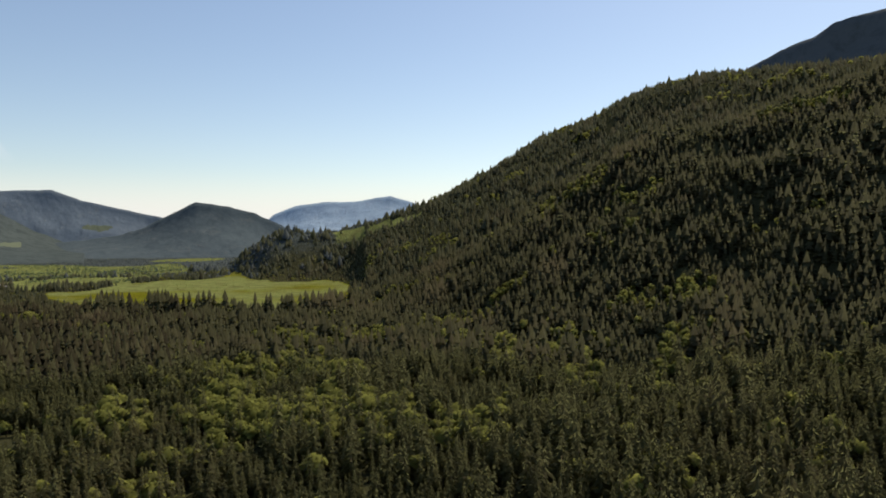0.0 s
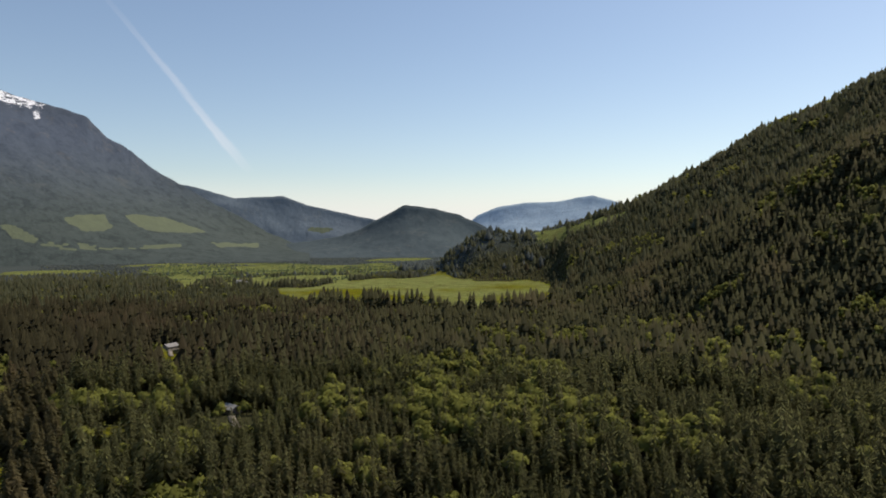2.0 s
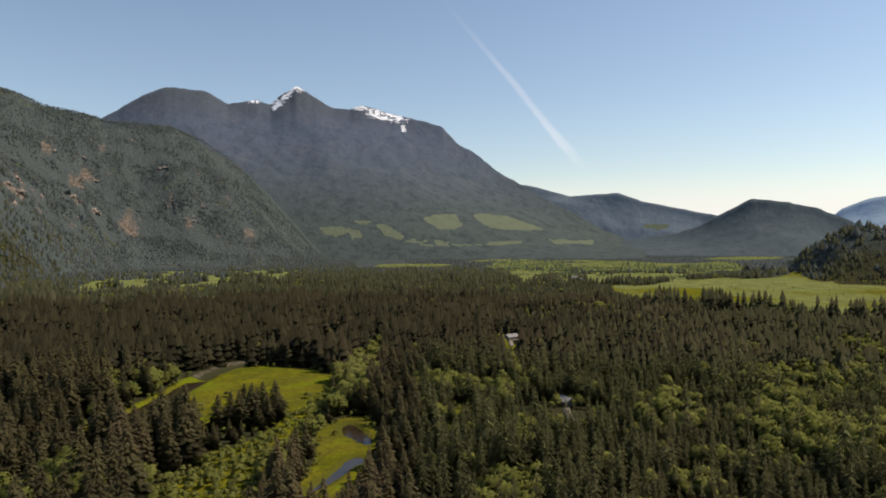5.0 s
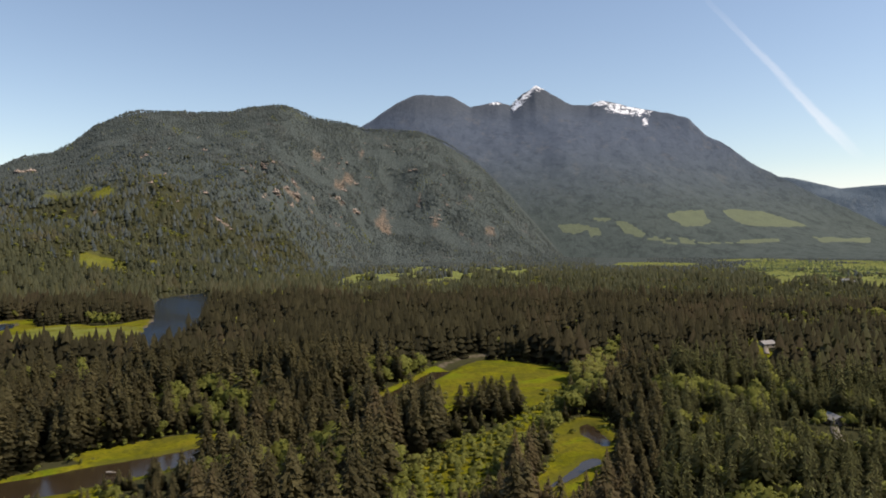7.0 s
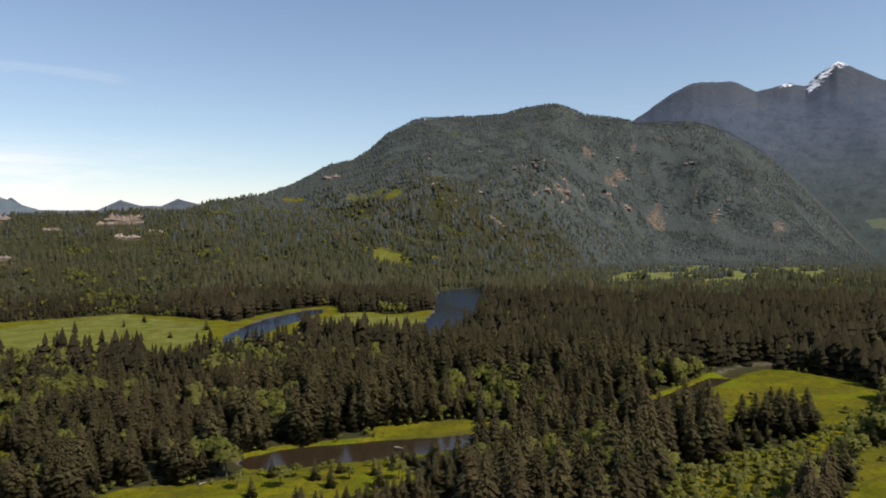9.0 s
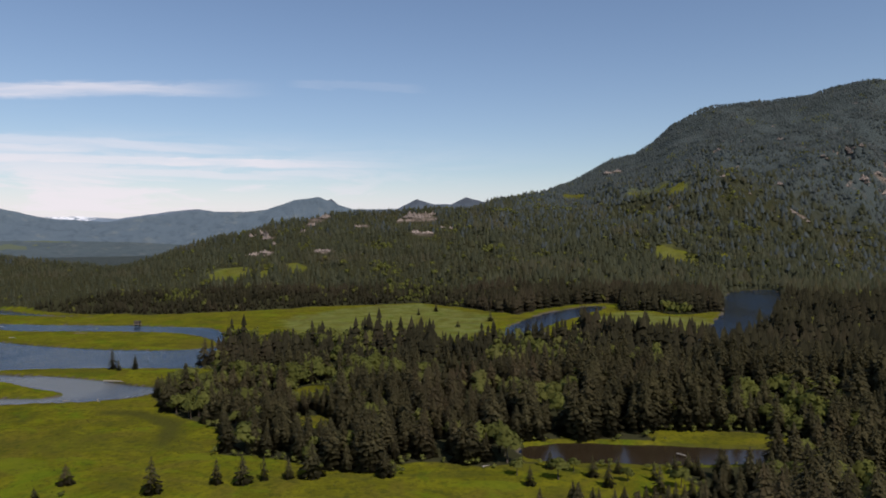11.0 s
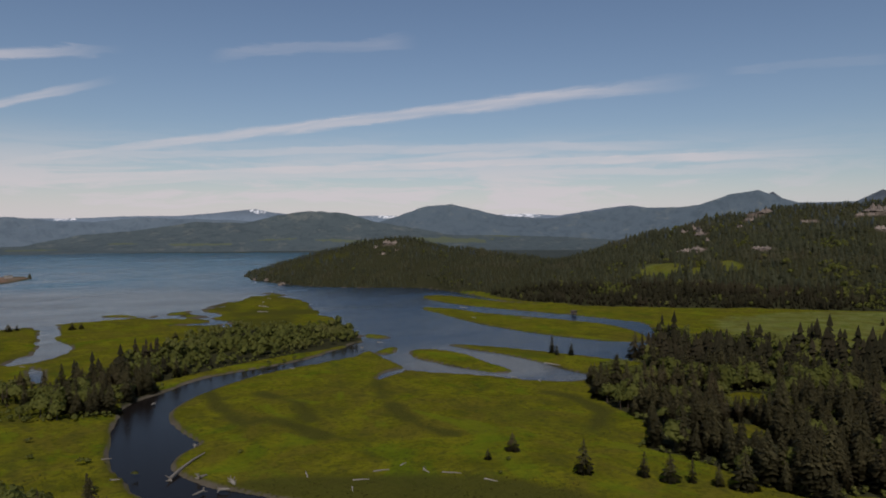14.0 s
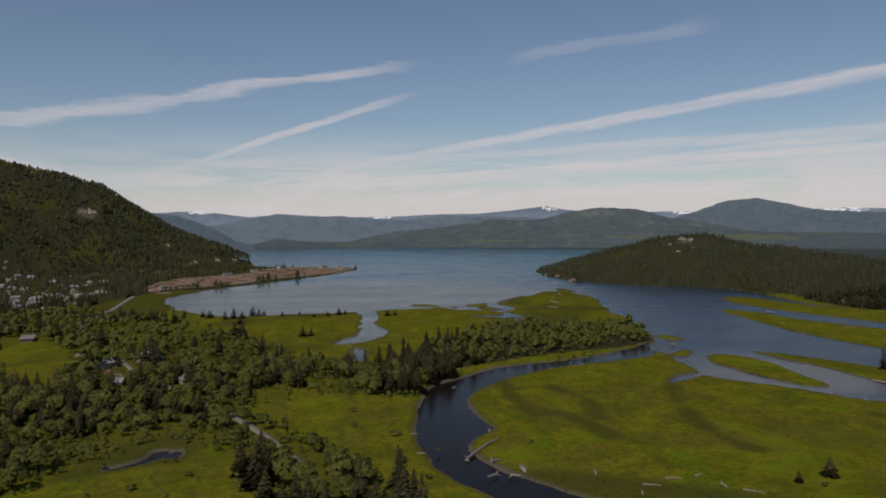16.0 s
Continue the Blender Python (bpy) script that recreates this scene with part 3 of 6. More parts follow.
SEDGE = [rounded([(-90, -275), (-127, -262), (-152, -241), (-178, -222), (-200, -200), (-215, -165), (-200, -110), (-140, -100), (-120, -210)], 1),
         rounded([(84, -300), (60, -340), (50, -362), (30, -372), (14, -345), (16, -312), (50, -306)], 1),
         rounded([(131, -455), (110, -477), (64, -386), (67, -326), (79, -316), (91, -313)], 1), rounded([(190, -1000), (160, -1120), (110, -1250), (35, -1225), (55, -965), (85, -930), (114, -891), (139, -856)], 1)]
FLATS = rounded([(-230, -880), (-330, -910), (-465, -1065), (-535, -1100), (-540, -1010), (-460, -850), (-362, -756), (-299, -709), (-249, -692), (-210, -729), (-170, -800), (-180, -870)], 1)
LOG_YARD = rounded([(160, -1205), (85, -1300), (-11, -1360), (-67, -1466), (-168, -1560), (-318, -1795), (-205, -1925), (-72, -1900), (-20, -1640), (108, -1590), (150, -1434)], 1)
LAWN = rounded([(100, -555), (80, -548), (62, -468), (82, -472)], 1)
TOWN = [(120, -1000), (170, -1150), (180, -1400), (330, -1800), (620, -1850), (520, -1000), (350, -900)]
ROADS = [[(130, -720), (86, -585), (65, -518), (40, -470), (8, -400), (-9, -358), (-23, -309), (-30, -280), (-34, -200)],
         [(130, -720), (165, -828), (150, -960), (150, -1150)],
         [(-224, 344), (-215, 331), (-206, 322)], [(-409, 533), (-398, 518), (-389, 509)]]
GLADES = [(x, y, 10.0) for x, y in [(-216, 333), (-207, 322), (-399, 519), (-390, 506), (-499, 705), (-740, 1230)]]

# ---- heights: hills by bearing: (bearing, height angle of the wooded skyline, distance of the crest, distance of the foot) ----
HILLS = {
    "right": [(-90, 9.0, 1400, 300), (-50, 11.0, 1450, 280), (-32, 12.2, 1500, 300), (-27, 12.35, 1550, 360), (-23, 12.35, 1620, 400), (-20, 12.25, 1650, 430),
              (-16.9, 11.6, 1680, 470), (-14.6, 10.85, 1700, 500), (-12.5, 9.7, 1720, 540), (-9.8, 8.8, 1750, 580), (-8, 8.0, 1760, 610), (-5.3, 6.45, 1790, 660),
              (-2.8, 5.1, 1820, 720), (-0.7, 3.95, 1850, 770), (1.1, 3.2, 1880, 800), (2.2, 2.75, 1910, 830), (4.3, 2.1, 1950, 890), (6, 1.55, 2020, 1080), (6.8, 1.4, 2050, 1500),
              (8.4, 0.97, 2050, 1640), (10.2, 0.75, 2060, 1660), (11.9, 0.95, 2080, 1690), (13.7, 0.6, 2100, 1720), (15.9, -0.8, 2250, 1950), (17.1, -2.1, 2450, 2300),
              (17.8, -3.2, 2500, 2400)],
    "north": [(52.0, -2.0, 3200, 2750), (53.4, -0.4, 3200, 2680), (55.0, 1.6, 3200, 2620), (56.8, 3.6, 3180, 2580), (59.1, 5.9, 3150, 2550), (61.8, 7.7, 3120, 2500),
              (64.1, 8.6, 3100, 2470), (66.4, 8.75, 3060, 2420), (68.4, 8.75, 3050, 2300),
              (70.4, 9.3, 3000, 2100), (72.3, 9.6, 3000, 1900), (74.3, 10.35, 2950, 1700), (75.3, 10.5, 2950, 1600), (77.4, 10.2, 2950, 1500), (79, 9.75, 2900, 1420), (82, 9.65, 2900, 1350),
              (85.2, 9.6, 2850, 1320), (86.2, 9.35, 2850, 1310), (88.3, 8.3, 2800, 1260), (89.5, 7.3, 2800, 1200), (91, 6.25, 2750, 1120), (92.8, 5.9, 2700, 1080), (94.2, 5.1, 2600, 1050),
              (95.8, 4.3, 2450, 1020), (98.5, 3.5, 2150, 1000), (101.6, 3.05, 1850, 1000), (103.8, 2.43, 1750, 1010), (106.5, 2.5, 1700, 1010), (111.1, 2.28, 1680, 1000), (114.8, 2.1, 1650, 980),
              (118.4, 1.62, 1620, 955), (122, 0.78, 1560, 950), (126, -0.05, 1500, 950), (129, -0.95, 1420, 945), (131.3, -1.42, 1380, 950), (133.5, -1.22, 1400, 995), (137.9, -0.62, 1500, 1110),
              (141.6, -0.3, 1560, 1200), (143.2, -0.05, 1600, 1260), (145.2, -0.13, 1610, 1290), (147.0, -0.46, 1605, 1295), (149.7, -1.18, 1600, 1300), (153.3, -2.22, 1590, 1350), (154.6, -2.8, 1600, 1450), (156, -3.6, 1640, 1590)],
    "west": [(178, -2.7, 2200, 2080), (179.1, -1.87, 2250, 2050), (180.8, -1.06, 2320, 2010), (182, -0.74, 2350, 2000), (184.1, 0.14, 2400, 1980), (185.6, 1.0, 2430, 1950), (187.2, 2.05, 2450, 1920),
             (189.4, 3.5, 2480, 1880), (192, 4.2, 2480, 1820), (193.7, 4.6, 2460, 1780), (195.7, 5.0, 2430, 1720), (205, 7.0, 2300, 1400), (230, 9.0, 1900, 700), (270, 9.0, 1400, 300)],
}
HILL_TABLES = {k: np.array(v, float) for k, v in HILLS.items()}
COVER = {"right": 15.0, "north": 17.0, "west": 10.0}


def height(x, y):
    """The land's height without the river beds."""
    a, d = azimuth(x, y), np.hypot(x, y)
    z = 0.7 + 0.5 * fbm(x, y, 90, 3, 5)
    for name, k in HILL_TABLES.items():
        e, crest, foot = (np.interp(a, k[:, 0], k[:, c]) for c in (1, 2, 3))
        ends = np.clip(np.minimum((a - k[0, 0] + 1.5) / 1.5, (k[-1, 0] + 1.5 - a) / 1.5), 0, 1)
        if name == "west":
            ends = np.clip((a - k[0, 0] + 1.5) / 1.5, 0, 1)
        if name == "right":
            ends = np.clip((k[-1, 0] + 1.5 - a) / 1.5, 0, 1)
        cover = np.interp(crest, [1500, 2600], [COVER[name], 8.0])
        cover = cover + np.interp(a, [118, 130, 140, 142.5, 145.5, 147.5, 149.8, 152, 160, 165], [0, 8, 7, -3, -4, -5, -5, -6, -6, 0])
        if name == "right":
            cover = cover + np.interp(a, [3, 7, 16], [0, 5, 5])
        top = np.maximum(100 + crest * np.tan(np.radians(e)) - cover, 0) * ends
        s = np.clip((d - foot) / (crest - foot), 0, 1)
        rise = 0.35 * s + 0.65 * s * s * (3 - 2 * s) if name != "north" else s ** 1.12 * (1 - 0.25 * (1 - s) * s)
        back = np.clip(1 - (d - crest) / (0.3 * crest), 0, 1)
        lump = (fbm(x, y, 420, 5, 11) * 0.2 + fbm(x, y, 70, 3, 23) * 0.05) * np.clip(s * 4, 0, 1) * np.clip((1 - s) * 3, 0, 1)
        z = np.maximum(z, top * np.where(d < crest, rise + lump, back * back * (3 - 2 * back)))
    return z


def water_depth(x, y):
    """Negative inside water, measured from the bank."""
    w = np.minimum(outside(SEA, x, y), outside(RIVER, x, y))
    w = w + np.where(np.hypot(x, y) > 560, 7.0, 2.5) * fbm(x, y, 30, 3, 41)
    for p in ISLANDS:
        w = np.maximum(w, -(outside(p, x, y) + 2.5 * fbm(x, y, 22, 2, 43)))
    for p in CREEKS:
        w = np.minimum(w, outside(p, x, y) + np.where(np.hypot(x, y) > 600, 4.0, 1.4) * fbm(x, y, 14, 3, 47))
    # ragged banks of mud and sedge off the marsh
    flat = np.clip(-outside(FLATS, x, y) / 25, 0, 1)
    bars = (fbm(x, y, 30, 3, 143) + 0.02) * 26
    w = np.where(flat > 0, np.maximum(w, np.minimum(bars, 5) * flat - 6 * (1 - flat)), w)
    return w


def within(polys, x, y, soft=3.0, wobble=4.0):
    out = np.zeros(x.shape)
    n = wobble * fbm(x, y, 35, 3, 61)
    for p in polys:
        out = np.maximum(out, np.clip(0.5 - (outside(p, x, y) + n) / (2 * soft), 0, 1))
    return out


def slope_spot(a, e, start=700.0, stop=3300.0):
    """Where the line of sight from the lookout at that bearing and height angle meets the land."""
    d = np.arange(start, stop, 5.0)
    way = bearing(a)
    land = height(way.x * d, way.y * d)
    z = land - (100 + d * math.tan(radians(e)))
    while not (z > 0).any() and e > -5:
        e -= 0.12
        z = land - (100 + d * math.tan(radians(e)))
    hit = np.argmax(z > 0) if (z > 0).any() else len(d) - 1
    return way.x * d[hit], way.y * d[hit], float(height(np.array([way.x * d[hit]]), np.array([way.y * d[hit]]))[0])


# bare bluffs on the hillsides: bearing, height angle, length and rise in metres
BLUFFS = [(145.0, -1.1, 26, 13), (144.3, -1.0, 16, 11), (145.8, -1.4, 18, 10), (145.4, -1.9, 16, 8), (144.0, -1.6, 12, 8), (154.6, -3.9, 14, 7), (153.0, -4.2, 22, 8), (155.3, -3.75, 12, 6),
          (120.0, -0.4, 30, 22), (121.4, -0.2, 14, 10), (120.7, -1.6, 44, 8), (116.4, 1.5, 48, 13), (117.0, 0.7, 24, 8), (112.7, 0.5, 34, 9), (115.7, -1.4, 34, 8), (108.1, 1.25, 66, 18), (109.7, 0.95, 22, 10),
          (107.9, 0.0, 46, 9), (107.6, 1.5, 30, 11), (108.7, 1.0, 28, 10), (107.1, 1.05, 22, 9), (109.1, 1.35, 20, 9), (120.5, 0.0, 20, 13), (119.5, -0.8, 20, 10), (117.6, 0.2, 18, 8), (106.0, 0.4, 28, 9), (103.4, -0.4, 24, 9), (92.6, 4.7, 60, 12), (90.0, 1.8, 26, 11), (88.4, 1.65, 24, 9), (95.3, -2.8, 24, 12),
          (79.5, 0.9, 44, 11), (75.4, 3.4, 40, 20), (76.3, 3.0, 30, 24), (71.0, 3.2, 24, 22), (70.3, 2.9, 30, 12), (67.0, 0.85, 70, 9), (66.2, 0.6, 40, 7), (58.3, 0.6, 60, 7), (80.7, 6.7, 26, 12), (81.4, 7.5, 26, 10),
          (190.4, 1.3, 46, 20), (185.2, -1.15, 30, 10), (183.2, -2.5, 26, 14), (181.5, -2.4, 24, 12), (180.3, -2.3, 20, 12)]
PICK = random.Random(5)
BLUFFS += [(73.9, 4.0, 44, 22), (72.2, 6.5, 34, 16), (69.6, 4.35, 40, 26), (70.5, 3.8, 46, 20), (68.4, 4.7, 36, 18), (64.6, 5.3, 34, 14), (69.0, 1.8, 50, 14), (74.3, 3.6, 50, 16), (62.8, 1.4, 44, 10)]
BLUFFS += [(PICK.uniform(62, 85), PICK.uniform(0.6, 7.0), PICK.uniform(10, 24), PICK.uniform(8, 16)) for _ in range(60)]
BLUFF_SPOTS = [(*slope_spot(a, e), w, h) for a, e, w, h in BLUFFS]
# cut-over clearings on the slopes: bearing, height angle, radius along and across
CLEARINGS = [(8.4, 0.45, 26), (7.5, 0.35, 40), (6.6, 0.5, 42), (5.7, 0.8, 38), (4.9, 1.05, 34), (4.2, 1.2, 32), (3.4, 1.4, 28), (2.7, 1.6, 24), (1.9, 1.85, 18), (0.5, -8.3, 22), (90.8, 2.8, 44), (89.4, 3.05, 52), (87.9, 3.2, 40), (95.9, 2.8, 36), (94.3, 2.65, 30), (123.0, -3.2, 46), (121.4, -3.0, 40), (118.5, -2.8, 30), (88.2, -1.8, 45), (84.5, -1.9, 30)]
CLEAR_SPOTS = [(*slope_spot(a, e), r) for a, e, r in CLEARINGS]


def land_cover(x, y):
    """Shares of meadow, hay, sedge, mud and rock."""
    wet = water_depth(x, y)
    meadow = within(MEADOWS + ISLANDS, x, y)
    for cx, cy, _, r in CLEAR_SPOTS:
        meadow = np.maximum(meadow, np.clip((r * (1 + 0.4 * fbm(x, y, 50, 3, 71)) - np.hypot(x - cx, y - cy)) / 12, 0, 1))
    meadow = np.maximum(meadow, np.clip((36 - np.hypot(x + 324, y + 492)) / 6, 0, 1))
    hay = within(HAY, x, y, 6, 10) * np.clip(0.7 + 0.6 * fbm(x, y, 140, 3, 77), 0, 1)
    hay = np.maximum(hay, np.maximum(within(MEADOWS[-9:] + PLANTATION, x, y, 20, 20), 0.5 * within(MEADOWS[-12:-10], x, y, 20, 20)))
    for cx, cy, _, r in CLEAR_SPOTS:
        hay = np.maximum(hay, np.clip((r * 1.3 - np.hypot(x - cx, y - cy)) / 12, 0, 0.9) * np.where(azimuth(x, y) < 30, 1.0, 0.5))
    sedge = within(SEDGE, x, y, 8, 10)
    for line in SEDGE_LINES:
        sedge = np.maximum(sedge, np.clip(1 - off_line(line, x, y) / (11 + 6 * fbm(x, y, 20, 2, 79)), 0, 1) * np.clip(1.1 + fbm(x, y, 28, 3, 83), 0, 1.1))
    for cx, cy, _, r in CLEAR_SPOTS:
        sedge = np.maximum(sedge, np.clip((r * 1.2 - np.hypot(x - cx, y - cy)) / 12, 0, 0.45) * (azimuth(x, y) > 30))
    sedge = np.maximum(sedge, np.clip(1 - np.abs(wet) / 7, 0, 1) * 0.8 * meadow)
    marshy = (azimuth(x, y) > 148) & (np.hypot(x, y) > 600)
    sedge = np.where(marshy, np.maximum(sedge, np.clip(0.25 + 1.4 * fbm(x, y, 60, 4, 149), 0, 0.9)), sedge)
    creekside = (azimuth(x, y) < 100) & (np.hypot(x, y) < 540)
    meadow = np.where(creekside, np.maximum(meadow, np.clip((7 - wet) / 3, 0, 1) * 0.8), meadow)
    mud = np.clip(1 - np.abs(wet) / ((1.6 + 1.2 * fbm(x, y, 25, 2, 81)) * np.where(np.hypot(x, y) > 850, 3.5, 2.0)), 0, 1) * np.where(creekside, 0.4, 0.9)
    flat = outside(FLATS, x, y) < 0
    mud = np.maximum(mud, np.where(flat, np.clip(1 - np.abs(wet) / 4, 0, 1), 0))
    meadow = np.maximum(meadow, np.where(flat, np.clip((wet - 2.5) / 2, 0, 1), 0))
    rock = np.zeros(x.shape)
    for cx, cy, _, w, h in BLUFF_SPOTS:
        rock = np.maximum(rock, np.clip((w * 0.7 - np.hypot(x - cx, y - cy)) / 10, 0, 1) * 0.7)
    return wet, meadow, hay, sedge, mud, rock


# ---- ground: one sheet to the horizon ----


def build_ground():
    fine = np.arange(-38, 200.01, 0.42)
    rest = np.arange(202, 321, 2.0)
    az = np.radians(np.concatenate([fine, rest]))
    rad = np.concatenate([np.linspace(0, 215, 14), np.geomspace(220, 1400, 205), np.geomspace(1425, 4930, 52)])
    r, a = np.meshgrid(rad, az, indexing="ij")
    x, y = (-np.sin(a) * r).ravel(), (np.cos(a) * r).ravel()
    z = height(x, y)
    wet, meadow, hay, sedge, mud, rock = land_cover(x, y)
    meadow = np.maximum(meadow, within(PLANTATION, x, y, 15, 30))
    # grassy, brushy floor under the open woods by the road
    brushy = (azimuth(x, y) > 165) & (np.hypot(x, y) < 900)
    meadow, sedge = np.where(brushy, np.maximum(meadow, 0.75), meadow), np.where(brushy & (meadow < 0.3), np.maximum(sedge, 0.55), sedge)
    z = np.where(wet < 0, np.maximum(-3.0, wet * 0.45 - 0.3), np.minimum(z, 0.15 + np.maximum(wet, 0) * 0.35 + np.where(wet >= 55, 1e4, 0)))
    # the haze-tinted tree cover fades in from 1700 m outwards
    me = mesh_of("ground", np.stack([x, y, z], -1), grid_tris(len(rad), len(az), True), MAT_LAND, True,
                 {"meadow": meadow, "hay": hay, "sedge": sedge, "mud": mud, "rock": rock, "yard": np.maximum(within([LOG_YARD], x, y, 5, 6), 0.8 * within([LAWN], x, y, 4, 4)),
                  "hazy_canopy": np.clip((np.hypot(x, y) - 1700) / 500, 0, 1) * (azimuth(x, y) < 165)})
    return tagged(new("ground", me), "wooded valley floor, green estuary meadows and hillsides", "ground", kind="structure")


def build_water():
    az, rad = np.radians(np.arange(100, 200.1, 0.5)), np.geomspace(190, 4900, 120)
    r, a = np.meshgrid(rad, az, indexing="ij")
    x, y = (-np.sin(a) * r).ravel(), (np.cos(a) * r).ravel()
    wet = np.minimum(outside(SEA, x, y, 200), outside(RIVER, x, y, 200))
    bay = np.clip(1.15 - np.hypot((x + 90) / 450, (y + 1090) / 330), 0, 1) * 1.7
    silt = np.clip(np.maximum(bay, np.clip(1.2 - np.hypot((x + 395) / 120, (y + 1000) / 170), 0, 1) * 1.6), 0, 1)
    silt = np.maximum(silt, np.clip(1.5 - np.hypot((x + 120) / 60, (y + 700) / 130), 0, 1))
    # paler off the islands: silty shallows, with sky reflection put into the tone
    silt = np.maximum(silt, np.clip(1.3 - np.hypot((x + 365) / 95, (y + 400) / 110), 0, 1) * 0.9)
    river = np.maximum(np.clip(1.1 - outside(RIVER, x, y, 200) / 14, 0, 1), (x > -10) & (y > -420))
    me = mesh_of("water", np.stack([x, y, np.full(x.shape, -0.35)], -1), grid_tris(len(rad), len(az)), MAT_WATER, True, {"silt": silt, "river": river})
    tagged(new("water", me), "calm blue-grey estuary and sea with shallow silt", "water", kind="structure")
    az, rad = np.radians(np.arange(28, 100.1, 1.0)), np.geomspace(190, 520, 40)
    r, a = np.meshgrid(rad, az, indexing="ij")
    x, y = (-np.sin(a) * r).ravel(), (np.cos(a) * r).ravel()
    me = mesh_of("creek_water", np.stack([x, y, np.full(x.shape, -0.32)], -1), grid_tris(len(rad), len(az)), MAT_CREEK, True)
    tagged(new("creek_water", me), "still dark brown creek water between grassy banks", "water", kind="structure")
    az, rad = np.radians(np.arange(76, 100.1, 0.5)), np.geomspace(522, 1400, 40)
    r, a = np.meshgrid(rad, az, indexing="ij")
    x, y = (-np.sin(a) * r).ravel(), (np.cos(a) * r).ravel()
    me = mesh_of("lake_water", np.stack([x, y, np.full(x.shape, -0.34)], -1), grid_tris(len(rad), len(az)), MAT_WATER, True, {"silt": np.zeros(x.shape), "river": np.full(x.shape, 0.3)})
    tagged(new("lake_water", me), "rippled blue water of a wide river bend", "water", kind="structure")


build_ground()
build_water()

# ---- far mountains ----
# distance haze is put into these base colours: the farther, the bluer and paler
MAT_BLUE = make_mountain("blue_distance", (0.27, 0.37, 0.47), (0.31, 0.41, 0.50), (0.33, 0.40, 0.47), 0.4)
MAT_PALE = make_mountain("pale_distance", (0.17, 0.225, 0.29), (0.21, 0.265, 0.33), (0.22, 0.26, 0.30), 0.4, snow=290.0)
MAT_HAZEWOOD = make_mountain("hazed_ridge", (0.088, 0.122, 0.154), (0.124, 0.158, 0.184), (0.18, 0.20, 0.19), 0.4, field=1.0)
MAT_FARSHORE = make_mountain("hazed_shore_woods", (0.068, 0.094, 0.108), (0.108, 0.132, 0.136), (0.22, 0.22, 0.19), 0.35, field=1.0)
MAT_SNOWPEAK = make_mountain("hazed_alpine_mountain", (0.062, 0.081, 0.114), (0.097, 0.119, 0.155), (0.13, 0.13, 0.13), 0.35, snow=890.0, field=1.0, woods=((0.048, 0.064, 0.064), (0.086, 0.104, 0.096)))
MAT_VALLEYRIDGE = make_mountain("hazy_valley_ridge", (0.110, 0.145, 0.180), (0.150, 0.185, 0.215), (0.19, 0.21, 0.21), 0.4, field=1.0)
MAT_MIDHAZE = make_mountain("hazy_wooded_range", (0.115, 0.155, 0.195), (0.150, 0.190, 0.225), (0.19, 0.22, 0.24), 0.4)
MAT_KNOLL = make_mountain("hazed_knoll_woods", (0.058, 0.080, 0.092), (0.088, 0.112, 0.118), (0.14, 0.15, 0.14), 0.3)
MAT_DARKWOOD = make_mountain("hazed_dark_ridge", (0.058, 0.074, 0.082), (0.094, 0.110, 0.116), (0.12, 0.11, 0.10), 0.3)


